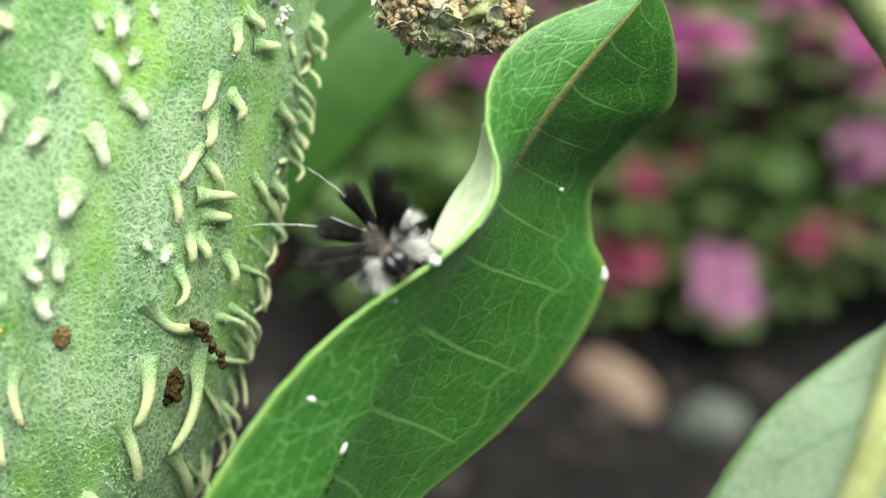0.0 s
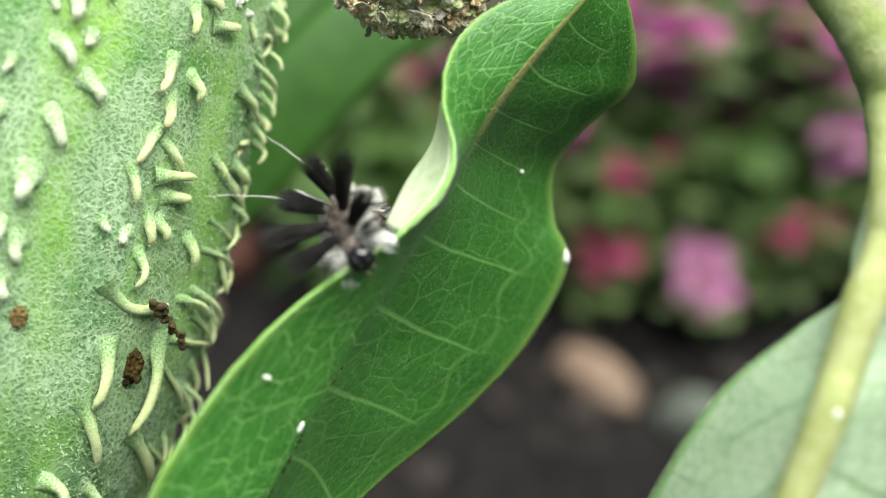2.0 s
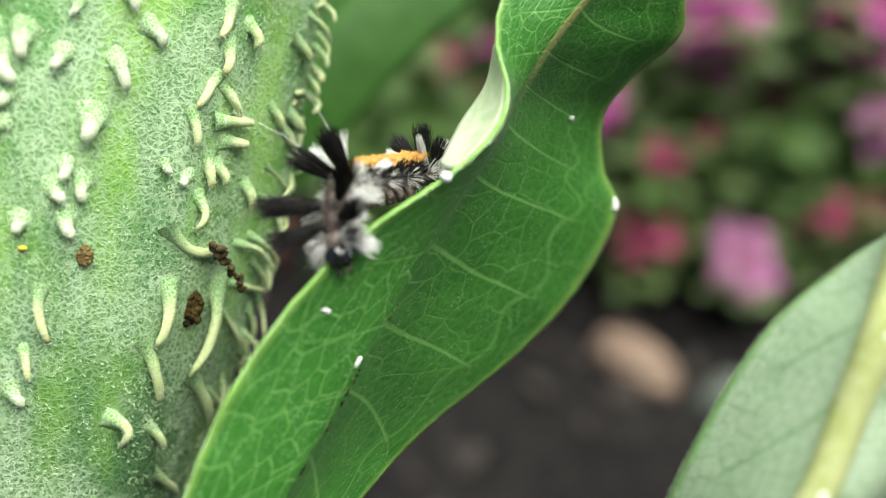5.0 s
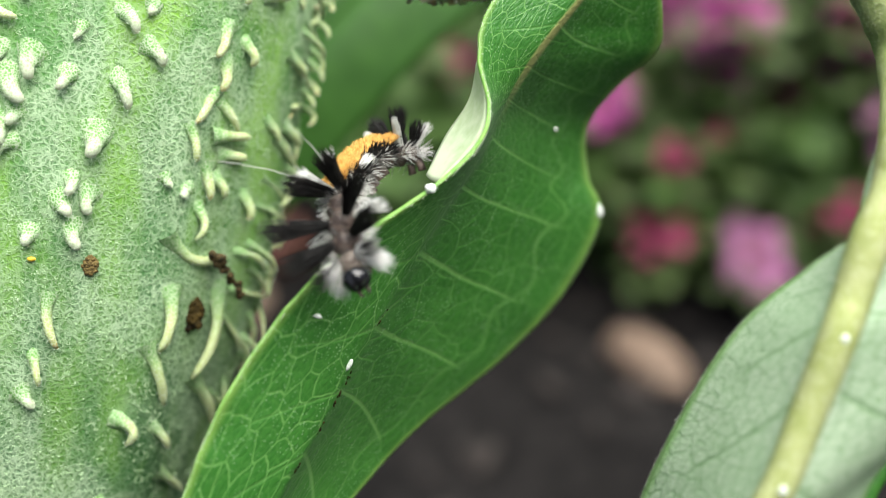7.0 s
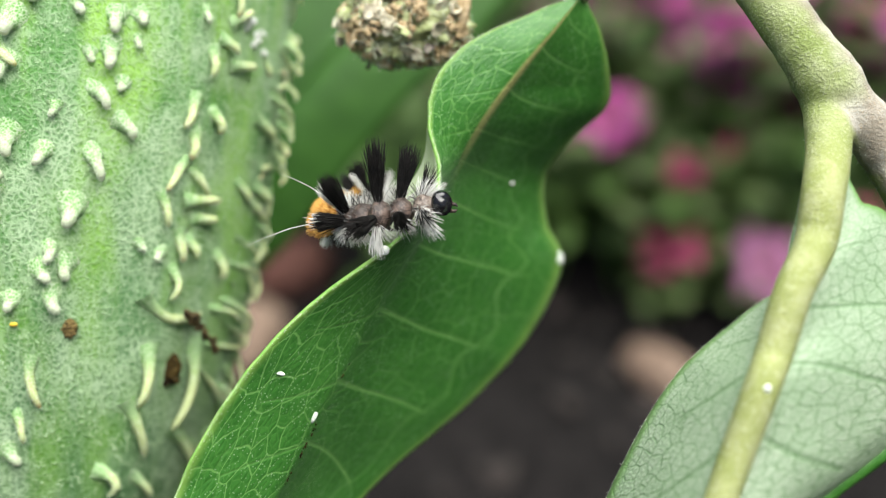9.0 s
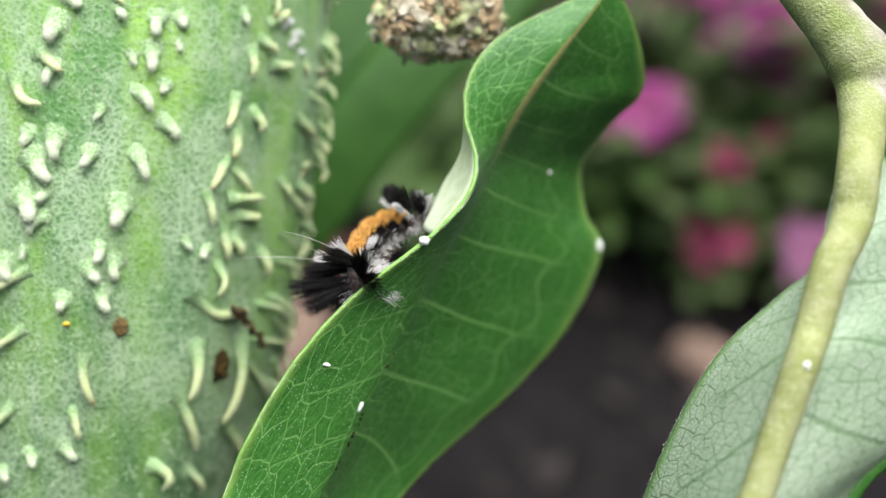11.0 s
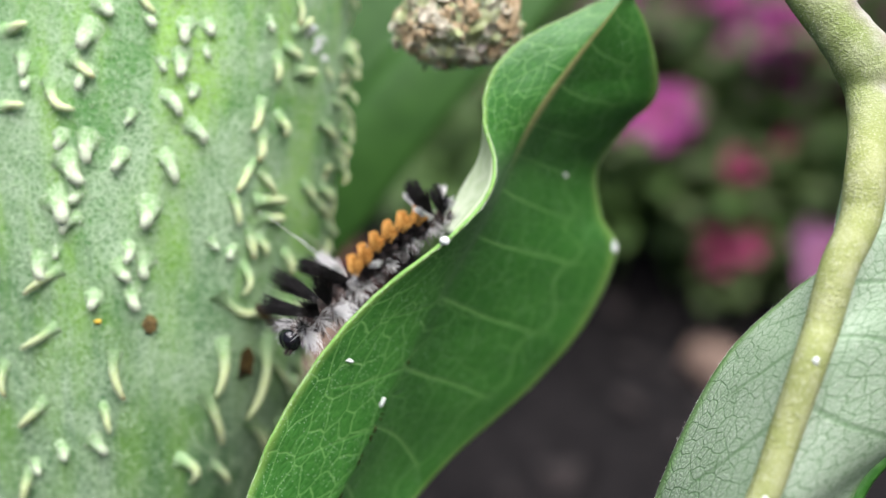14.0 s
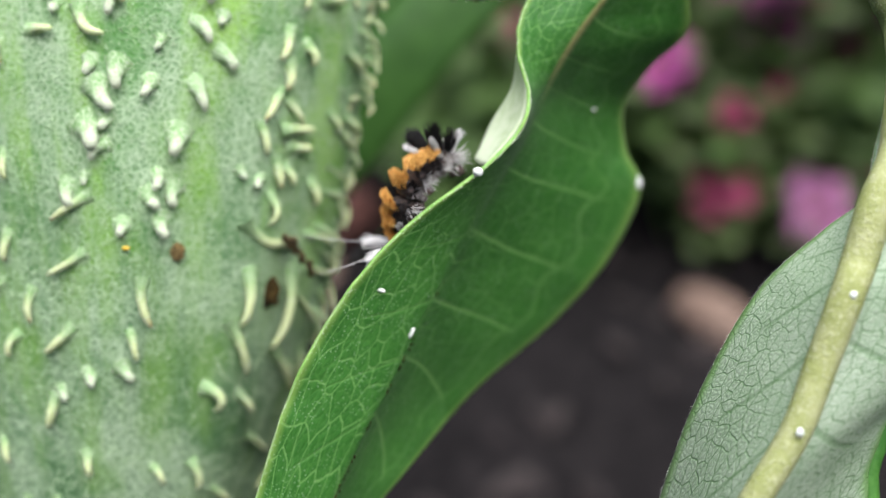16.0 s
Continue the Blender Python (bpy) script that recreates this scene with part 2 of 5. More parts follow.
def pod_material():
    """Dark green skin with paler lengthwise bands under a net of white wool."""
    n = Nodes("woolly_pod_skin", 0.85, 0.12)
    long = n.t.nodes.new("ShaderNodeMapping")
    long.inputs["Rotation"].default_value = (0, 0, 0.16)
    long.inputs["Scale"].default_value = (1.0, 0.16, 1.0)
    n.put(long.inputs["Vector"], n.coords())
    bands = n.ramp(n.noise(170, 3.0, vec=long.outputs[0]), 0.40, 0.64)
    sep = n.t.nodes.new("ShaderNodeSeparateXYZ")
    n.t.links.new(n.coords(), sep.inputs[0])
    # top light put into the colour: darker low down, yellower towards the stalk
    top_light = n.ramp(n.math("ADD", sep.outputs[1], n.math("MULTIPLY", n.math("SUBTRACT", n.noise(60, 3.0), 0.5), 0.03)), -0.026, 0.024)
    base = n.mix(bands, n.mix(top_light, (0.038, 0.128, 0.036), (0.080, 0.235, 0.044)), n.mix(top_light, (0.105, 0.250, 0.030), (0.240, 0.490, 0.042)))
    base = n.mix(n.math("MULTIPLY", n.ramp(n.noise(1300, 4.0), 0.45, 0.75), 0.35), base, (0.060, 0.180, 0.050))
    threads = n.math("MAXIMUM", curly(n, 1500, 0.0012, 0.27), n.math("MULTIPLY", curly(n, 2700, 0.0006, 0.26), 0.5))
    patch = n.ramp(n.math("ADD", n.math("MULTIPLY", n.noise(110, 4.0), 0.7), n.math("MULTIPLY", n.noise(620, 3.0), 0.3)), 0.36, 0.62)
    patch = n.math("MULTIPLY", patch, n.math("SUBTRACT", 1.0, n.math("MULTIPLY", bands, 0.55)))
    fuzz = n.math("MULTIPLY", threads, n.math("ADD", 0.19, n.math("MULTIPLY", patch, 0.60)))
    matted = n.math("MULTIPLY", n.ramp(n.noise(85, 5.0), 0.58, 0.74), 0.45)
    base = n.mix(n.math("MULTIPLY", patch, 0.20), base, (0.40, 0.50, 0.36))
    n.color(n.mix(n.math("MAXIMUM", fuzz, matted), base, (0.48, 0.63, 0.40)))
    n.bump(n.math("ADD", threads, n.math("MULTIPLY", n.noise(2600, 5.0), 0.6)), 0.40, 0.0003)
    return n.mat


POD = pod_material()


def spine_material(name, root, tip, end, wool, lo=0.02, hi=0.42):
    """Skin-green at the foot, pale along the spine, with a dried end on some; uv runs along it."""
    n = Nodes(name, 0.85, 0.15)
    sep = n.t.nodes.new("ShaderNodeSeparateXYZ")
    n.t.links.new(n.t.nodes.new("ShaderNodeTexCoord").outputs["UV"], sep.inputs[0])
    grain = n.noise(2600, 5.0)
    u = n.math("ADD", sep.outputs[0], n.math("MULTIPLY", n.math("SUBTRACT", grain, 0.5), 0.35))
    col_ = n.mix(n.ramp(u, lo, hi), root, tip)
    dried = n.math("MULTIPLY", n.ramp(u, 0.78, 0.97), n.ramp(n.random(), 0.30, 0.75))
    col_ = n.mix(n.math("MULTIPLY", dried, 0.75), col_, end)
    n.color(n.mix(n.math("MULTIPLY", curly(n, 3600, 0.0004), wool), col_, (0.70, 0.76, 0.60)))
    n.bump(grain, 0.6, 0.0002)
    return n.mat


SPINE = spine_material("soft_spine", (0.15, 0.34, 0.08), (0.48, 0.57, 0.22), (0.46, 0.30, 0.07), 0.5, 0.06, 0.62)
STUB = spine_material("woolly_stub", (0.15, 0.34, 0.08), (0.56, 0.63, 0.42), (0.60, 0.61, 0.44), 0.65, 0.16, 0.90)
FRASS = two_tone("brown_frass", (0.070, 0.046, 0.014), (0.30, 0.215, 0.075), 2200, 0.8, 0.3, 0.8).mat
FRASS_DARK = two_tone("dark_frass", (0.022, 0.016, 0.006), (0.10, 0.070, 0.024), 1800, 0.8, 0.3, 0.8).mat
BORE = two_tone("brown_bore_crumbs", (0.006, 0.0045, 0.001), (0.075, 0.050, 0.011), 900, 0.85, 0.2, 0.8).mat
HOLE = two_tone("dark_bore_hole", (0.006, 0.005, 0.002), (0.045, 0.032, 0.010), 1400, 0.9, 0.1, 0.8).mat
CRUST = two_tone("dried_husk", (0.34, 0.30, 0.19), (0.74, 0.69, 0.54), 700, 0.9, 0.1, 0.9).mat
CRUST_TAN = two_tone("dried_scar", (0.36, 0.26, 0.13), (0.68, 0.54, 0.34), 1300, 0.9, 0.1, 0.9).mat
CRUST_GREEN = two_tone("woolly_green_husk", (0.26, 0.30, 0.12), (0.50, 0.54, 0.30), 500, 0.9, 0.1, 0.8).mat
CRUST_DARK = two_tone("shrivelled_scale", (0.10, 0.09, 0.07), (0.28, 0.25, 0.21), 1300, 0.9, 0.1, 0.8).mat
WOOL = two_tone("white_wool", (0.54, 0.64, 0.46), (0.72, 0.78, 0.66), 800, 0.9, 0.1).mat
POD_WOOL = two_tone("pod_wool", (0.31, 0.46, 0.235), (0.46, 0.60, 0.38), 800, 0.9, 0.1).mat
WHITE_WOOL = two_tone("loose_wool", (0.62, 0.66, 0.60), (0.80, 0.82, 0.78), 900, 0.9, 0.1, 0.8).mat
WHITE = two_tone("white_speck", (0.55, 0.62, 0.52), (0.82, 0.84, 0.80), 1100, 0.6).mat
BLACK_HAIR = two_tone("black_hair", (0.005, 0.005, 0.005), (0.018, 0.016, 0.015), 900, 0.6, 0.25).mat
WHITE_HAIR = two_tone("white_hair", (0.74, 0.74, 0.70), (0.88, 0.88, 0.86), 900, 0.5, 0.4).mat
GREY_HAIR = two_tone("grey_hair", (0.08, 0.075, 0.07), (0.30, 0.29, 0.28), 900, 0.5, 0.4).mat
STAR_HAIR = two_tone("pale_grey_hair", (0.60, 0.59, 0.56), (0.80, 0.80, 0.77), 900, 0.5, 0.4).mat
ORANGE_HAIR = two_tone("orange_hair", (0.46, 0.19, 0.02), (0.86, 0.53, 0.15), 2600, 0.5, 0.3).mat
SKIN = two_tone("dark_caterpillar_skin", (0.012, 0.010, 0.010), (0.10, 0.07, 0.055), 900, 0.6, 0.4, 0.6).mat
COLLAR = two_tone("greyish_collar_skin", (0.035, 0.024, 0.020), (0.16, 0.115, 0.095), 1200, 0.5, 0.5).mat
NECK = two_tone("pinkish_grey_collar", (0.10, 0.075, 0.06), (0.30, 0.25, 0.21), 1200, 0.4, 0.5).mat
HEAD = two_tone("glossy_black_head", (0.004, 0.004, 0.005), (0.012, 0.012, 0.014), 1200, 0.10, 0.7, 0.03).mat
SOIL = two_tone("dark_soil", (0.005, 0.0046, 0.0046), (0.017, 0.0152, 0.0148), 60, 0.95, 0.1, 0.9, 5.0, 0.004).mat
MULCH = two_tone("mulch", (0.010, 0.008, 0.008), (0.050, 0.042, 0.038), 90, 0.9, 0.2, 0.6, 4.0, 0.002).mat
STONE = two_tone("tan_stone", (0.14, 0.095, 0.07), (0.22, 0.16, 0.12), 60, 0.85, 0.2, 0.5, 4.0, 0.002).mat
STONE_GREY = two_tone("grey_stone", (0.05, 0.06, 0.05), (0.11, 0.12, 0.10), 60, 0.85, 0.2, 0.5, 4.0, 0.002).mat
STONE_RED = two_tone("red_brown_clod", (0.05, 0.022, 0.018), (0.09, 0.04, 0.03), 60, 0.9, 0.2, 0.5, 4.0, 0.002).mat
MAGENTA = two_tone("magenta_petal", (0.27, 0.028, 0.165), (0.38, 0.085, 0.26), 60, 0.6, 0.3).translucent((0.25, 0.04, 0.18), 0.2).mat
ROSE = two_tone("rose_red_petal", (0.30, 0.030, 0.095), (0.38, 0.080, 0.16), 60, 0.6, 0.3).translucent((0.27, 0.03, 0.09), 0.2).mat
MAUVE = two_tone("mauve_pink_petal", (0.30, 0.10, 0.23), (0.40, 0.17, 0.31), 60, 0.6, 0.3).translucent((0.26, 0.09, 0.18), 0.2).mat
DUSKY = two_tone("dusky_fading_petal", (0.10, 0.030, 0.060), (0.18, 0.065, 0.115), 60, 0.7, 0.2).translucent((0.14, 0.04, 0.08), 0.2).mat
GOLD = two_tone("flower_centre", (0.10, 0.03, 0.03), (0.20, 0.08, 0.05), 200, 0.8).mat
# darker copy of the foliage green, with the shade under the blooms in its colour
SHADE_LEAF = two_tone("shaded_flower_leaf", (0.030, 0.048, 0.014), (0.066, 0.100, 0.028), 60, 0.6).mat
FOLIAGE = two_tone("garden_foliage", (0.046, 0.092, 0.020), (0.125, 0.220, 0.055), 40, 0.55).translucent((0.09, 0.20, 0.03), 0.45).mat
FAR_LEAF = two_tone("shaded_leaf", (0.032, 0.105, 0.012), (0.052, 0.150, 0.020), 60, 0.5).translucent((0.05, 0.17, 0.02), 0.3).mat


# ---- mesh helpers ----
def link(name, bm, material, parent=None, label="", smooth=True):
    me = bpy.data.meshes.new(name)
    bm.to_mesh(me)
    bm.free()
    for m in material if isinstance(material, (list, tuple)) else (material,):
        me.materials.append(m)
    if smooth:
        me.polygons.foreach_set("use_smooth", [True] * len(me.polygons))
    ob = new(name, me)
    ob.parent = parent
    if label:
        ob["label"] = label
    return ob


def part(name, bm, material, parent, label=""):
    return link(name, bm, material, parent, label)


def thing(name, label, category, m=None, group="", kind=""):
    ob = new(name)
    ob.empty_display_size = 0.005
    ob.matrix_world = PLANT if m is None else m
    return tagged(ob, label, category, group, kind)


def smooth_line(points, count):
    """A curve through the points, Catmull-Rom, as count vectors."""
    p = [Vector(q) for q in points]
    p = [p[0] * 2 - p[1]] + p + [p[-1] * 2 - p[-2]]
    out = []
    for k in range(count):
        x = k / (count - 1) * (len(p) - 3)
        i = min(int(x), len(p) - 4)
        t = x - i
        a, b, c, d = p[i : i + 4]
        out.append(0.5 * (2 * b + (c - a) * t + (2 * a - 5 * b + 4 * c - d) * t * t + (3 * b - a - 3 * c + d) * t**3))
    return out


def tube(bm, line, radii, sides=8, index=0, flat=1.0):
    """A tapered round bar along a line; radii: one per point."""
    rings, side = [], None
    for k, p in enumerate(line):
        way = (line[min(k + 1, len(line) - 1)] - line[max(k - 1, 0)]).normalized()
        if side is None:
            side = way.orthogonal().normalized()
        side = (side - way * side.dot(way)).normalized()
        up = way.cross(side)
        rings.append([bm.verts.new(p + (side * math.cos(a) + up * math.sin(a) * flat) * radii[k]) for a in [2 * math.pi * j / sides for j in range(sides)]])
    for a, b in zip(rings, rings[1:]):
        for j in range(sides):
            bm.faces.new((a[j], a[(j + 1) % sides], b[(j + 1) % sides], b[j])).material_index = index
    if sides > 3:
        bm.faces.new(rings[0][::-1]).material_index = index
        bm.faces.new(rings[-1]).material_index = index


def lump(bm, at, size, bumps=0.15, scale=1.0, level=2, seed=0.0, index=0, turn=None):
    """A rough rounded body of the given half sizes."""
    made = bmesh.ops.create_icosphere(bm, subdivisions=level, radius=1.0)["verts"]
    for v in made:
        d = v.co.copy()
        v.co *= 1 + bumps * noise.noise(d * 1.7 * scale + Vector((seed, seed * 1.3, 0))) * 1.6
        v.co = Vector((v.co.x * size[0], v.co.y * size[1], v.co.z * size[2]))
        if turn:
            v.co = turn @ v.co
        v.co += Vector(at)
    for f in {f for v in made for f in v.link_faces}:
        f.material_index = index


def strands(name, lines, thick, material, parent, label):
    """Thin three-sided hairs along many short lines, joined."""
    verts, faces = [], []
    for line in lines:
        base = len(verts)
        for k, p in enumerate(line):
            r = thick * (1 - 0.75 * k / (len(line) - 1))
            verts += [((p.x + r) * MM, p.y * MM, p.z * MM), ((p.x - 0.5 * r) * MM, (p.y + 0.87 * r) * MM, p.z * MM), ((p.x - 0.5 * r) * MM, (p.y - 0.5 * r) * MM, (p.z + 0.7 * r) * MM)]
        for k in range(len(line) - 1):
            for j in range(3):
                a, c = base + 3 * k + j, base + 3 * k + (j + 1) % 3
                faces.append((a, c, c + 3, a + 3))
    me = bpy.data.meshes.new(name)
    me.from_pydata(verts, [], faces)
    me.materials.append(material)
    ob = new(name, me)
    ob.parent = parent
    return tagged(ob, label, kind="stuff")


# ---- ground ----
def ground():
    bm = bmesh.new()
    steps = [-60, -20, -6, -2.5] + [-1.2 + 0.04 * k for k in range(61)] + [2.5, 6, 20, 60]
    grid = [[bm.verts.new((x, y + 0.7, 0.012 * noise.noise(Vector((x * 9, y * 9, 0))) + 0.006 * noise.noise(Vector((x * 30, y * 30, 3))))) for x in steps] for y in steps]
    for a, b in zip(grid, grid[1:]):
        for k in range(len(steps) - 1):
            bm.faces.new((a[k], a[k + 1], b[k + 1], b[k]))
    tagged(link("ground", bm, SOIL), "dark crumbly garden soil", "soil", kind="structure")
    rnd = random.Random(4)
    bm = bmesh.new()
    for _ in range(900):
        x, y = rnd.uniform(-0.75, 0.75), rnd.uniform(0.3, 1.6)
        s = rnd.uniform(0.006, 0.02)
        lump(bm, (x, y, 0.004), (s, s * rnd.uniform(0.3, 0.7), s * 0.35), 0.3, 1.0, 1, rnd.random() * 50, turn=Euler((0, 0, rnd.random() * 6.3)).to_matrix())
    tagged(link("mulch", bm, MULCH), "dark bark mulch scattered on the soil", "mulch", kind="stuff")


ground()


def stone(at, size, turn, material, label):
    bm = bmesh.new()
    lump(bm, (0, 0, 0), size, 0.18, 1.0, 3, at[0] * 31)
    ob = link("stone", bm, material)
    ob.matrix_world = pose(at[0], at[1], size[2] * 0.6, 0, 0, turn)
    tagged(ob, label, "stone", "stones on the soil")


stone((0.120, 0.583), (0.036, 0.018, 0.014), -47, STONE, "tan oblong stone lying on dark soil")
stone((0.181, 0.550), (0.024, 0.019, 0.012), 10, STONE_GREY, "small grey-green stone lying on soil")
stone((-0.157, 0.706), (0.034, 0.030, 0.02), 40, STONE_RED, "red-brown clod lying on dark soil")
stone((-0.185, 0.628), (0.040, 0.030, 0.02), 70, STONE, "pale tan stone beside the milkweed plant")


# ---- garden flowers in the distance ----
def petal(bm, length, width, turn, rise, index=0):
    rows = []
    for k in range(6):
        s = k / 5
        w = width * math.sin(math.pi * (0.12 + 0.80 * s)) ** 0.7
        z = length * (rise * s - 0.35 * s * s)
        rows.append([turn @ Vector((length * (0.1 + 0.9 * s), w * c, z + 0.12 * width * c * c)) for c in (-0.5, 0, 0.5)])
    vs = [[bm.verts.new(p) for p in r] for r in rows]
    for a, b in zip(vs, vs[1:]):
        for j in range(2):
            bm.faces.new((a[j], a[j + 1], b[j + 1], b[j])).material_index = index


def garden_flower(at, size, material, label, seed, rings=((0, 7, 1.0), (1, 6, 0.8), (2, 5, 0.55))):
    rnd = random.Random(seed)
    root = thing("garden_flower", label, "flower", Matrix.Translation((at[0], at[1], 0)), "garden flowers")
    lean = Vector((rnd.uniform(-0.02, 0.02), rnd.uniform(-0.02, 0.02), 0))
    bm = bmesh.new()
    tube(bm, smooth_line([-lean, lean * 0.5 + Vector((0, 0, at[2] * 0.5)), Vector((0, 0, at[2]))], 8), [0.003] * 8, 6)
    part("stalk", bm, FOLIAGE, root, "thin green stalk")
    tilt = Euler((rnd.uniform(-0.3, 1.1), rnd.uniform(-0.9, 0.9), 0)).to_matrix()
    for ring, count, scale in rings:
        for k in range(count):
            bm = bmesh.new()
            petal(bm, size * scale * rnd.uniform(0.7, 1.15), size * rnd.uniform(0.4, 0.7), tilt @ Euler((0, 0, 6.283 * (k + 0.5 * ring) / count + rnd.uniform(-0.3, 0.3))).to_matrix(), 0.15 + 0.3 * ring + rnd.uniform(-0.5, 0.5))
            ob = part("petal", bm, material, root)
            ob.location = (0, 0, at[2])
    bm = bmesh.new()
    lump(bm, tilt @ Vector((0, 0, size * 0.06)), (size * 0.22, size * 0.22, size * 0.16), 0.1, 3.0, 2)
    part("flower_centre", bm, GOLD, root, "dull gold centre").location = (0, 0, at[2])
    for k in range(7):
        bm = bmesh.new()
        a = 6.283 * k / 7 + rnd.uniform(-0.3, 0.3)
        petal(bm, rnd.uniform(0.03, 0.055) * min(1.0, 0.35 + at[2] * 5), rnd.uniform(0.014, 0.024), Euler((0, -0.2, a)).to_matrix(), 0.4)
        # low blooms get only the shade-coloured leaves, taller ones every other leaf
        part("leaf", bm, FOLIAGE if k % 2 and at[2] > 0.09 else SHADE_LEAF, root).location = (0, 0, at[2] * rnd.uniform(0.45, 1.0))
    return root


FLOWERS = [
    ((0.177, 0.716, 0.198), 0.034, MAGENTA),
    ((0.083, 0.690, 0.152), 0.032, MAGENTA),
    ((0.139, 0.674, 0.116), 0.021, ROSE),
    ((0.128, 0.655, 0.063), 0.028, ROSE),
    ((0.194, 0.636, 0.056), 0.034, MAUVE),
    ((0.265, 0.655, 0.078), 0.022, ROSE),
    ((0.291, 0.686, 0.131), 0.028, MAUVE),
    ((0.291, 0.728, 0.196), 0.030, MAGENTA),
    ((0.245, 0.745, 0.217), 0.026, MAGENTA),
    ((0.031, 0.733, 0.125), 0.020, ROSE),
    ((-0.020, 0.750, 0.145), 0.020, ROSE),
    ((0.172, 0.723, 0.144), 0.026, MAGENTA),
    ((0.334, 0.709, 0.158), 0.030, MAGENTA),
    ((0.354, 0.656, 0.080), 0.026, MAUVE),
]
TINT = {MAGENTA: "magenta", ROSE: "rose-red", MAUVE: "mauve-pink"}
for n_, (at_, size_, mat_) in enumerate(FLOWERS):
    garden_flower(at_, size_ * 0.88, mat_, TINT[mat_] + " many-petalled garden flower on a leafy stalk", n_)
    side_ = random.Random(90 + n_)
    for _ in range(2):
        off_ = (at_[0] + side_.uniform(-0.034, 0.034), at_[1] + side_.uniform(-0.02, 0.03), at_[2] * side_.uniform(0.8, 1.12))
        garden_flower(off_, size_ * side_.uniform(0.45, 0.65), mat_, "smaller " + TINT[mat_] + " bloom crowding beside a larger one", side_.random(), ((0, 5, 1.0), (1, 4, 0.6)))


# smaller blooms scattered through the bed behind
bed = random.Random(31)
for n_ in range(40):
    garden_flower((bed.uniform(0.02, 0.40), bed.uniform(0.73, 0.88), bed.uniform(0.10, 0.26)), bed.uniform(0.016, 0.028), bed.choice((DUSKY, MAGENTA, DUSKY, ROSE)), "small pink bloom standing in the leafy flower bed", 40 + n_)


def foliage():
    """The leafy bed below and between the flowers."""
    rnd = random.Random(8)
    places = []
    for _ in range(2400):
        x, y = rnd.gauss(0.22, 0.17), rnd.gauss(0.86, 0.10)
        if y >= 0.74 and x >= -0.12:
            places.append((x, y, rnd.uniform(0.01, 0.12 if y < 0.85 else 0.27)))
    # fuller leafy tufts standing among the blooms
    for x, y, z, wide, count in ((0.219, 0.715, 0.075, 0.040, 90), (0.166, 0.74, 0.07, 0.03, 40), (0.291, 0.74, 0.07, 0.035, 50), (0.236, 0.79, 0.10, 0.03, 40), (-0.03, 0.79, 0.07, 0.05, 110), (0.02, 0.78, 0.08, 0.03, 60), (-0.06, 0.80, 0.05, 0.04, 70), (0.0, 0.72, 0.085, 0.03, 70), (-0.035, 0.72, 0.09, 0.03, 70), (-0.062, 0.66, 0.06, 0.012, 8), (0.30, 0.71, 0.09, 0.02, 24)):
        places += [(rnd.gauss(x, wide), rnd.gauss(y, 0.02), max(0.01, rnd.gauss(z, 0.022))) for _ in range(count)]
    verts, faces = [], []
    for place in places:
        turn = Euler((rnd.uniform(-0.7, 0.7), rnd.uniform(-0.7, 0.3), rnd.random() * 6.3)).to_matrix()
        hold = bmesh.new()
        petal(hold, rnd.uniform(0.03, 0.06), rnd.uniform(0.012, 0.026), turn, 0.3)
        hold.verts.index_update()
        base = len(verts)
        verts += [v.co + Vector(place) for v in hold.verts]
        faces += [[base + v.index for v in f.verts] for f in hold.faces]
        hold.free()
    me = bpy.data.meshes.new("foliage")
    me.from_pydata(verts, [], faces)
    me.materials.append(FOLIAGE)
    tagged(new("foliage", me), "dense green foliage below the garden flowers", "foliage", kind="stuff")


foliage()


# ---- leaves of the milkweed ----
def blade(mids, lefts, rights, rows=150, cols=22, left_bulge=0.0, right_bulge=0.0, ripple=0.12, seed=1.0):
    """A leaf blade between a midrib and two margins, in millimetres; uv: along and across."""
    m, a, b = (smooth_line(q, rows) for q in (mids, lefts, rights))
    bm = bmesh.new()
    uv = bm.loops.layers.uv.new("uv")
    grid, coord = [], {}
    for i in range(rows):
        row = []
        for j in range(-cols, cols + 1):
            u = abs(j) / cols
            edge, bulge = (a, left_bulge) if j < 0 else (b, right_bulge)
            p = m[i].lerp(edge[i], u)
            p = p + Vector((0, 0, bulge * math.sin(math.pi * u**0.65) * min(1.0, ((edge[i] - m[i]).length / 14) ** 2)))
            p = p - Vector((0, 0, 0.10)) * math.exp(-((u / 0.05) ** 2))
            p = p + Vector((0, 0, ripple * noise.noise(Vector((p.x * 0.35, p.y * 0.35, seed))) * 2 * u))
            wave = noise.noise(Vector((i * 0.25, j * 0.01, seed + 7))) * 0.12 * u**6
            p = p + (edge[i] - m[i]).normalized() * wave if (edge[i] - m[i]).length > 0.01 else p
            v = bm.verts.new(p * MM)
            coord[v] = (i / (rows - 1), 0.5 + 0.5 * j / cols)
            row.append(v)
        grid.append(row)
    for r, q in zip(grid, grid[1:]):
        for k in range(2 * cols):
            f = bm.faces.new((r[k], q[k], q[k + 1], r[k + 1]))
            for loop in f.loops:
                loop[uv].uv = coord[loop.vert]
    return bm


def thicken(ob, mm, flip=1.0):
    mod = ob.modifiers.new("thickness", "SOLIDIFY")
    mod.thickness, mod.offset = mm * MM, -flip
    mod.material_offset, mod.material_offset_rim = 1, 2
    return ob


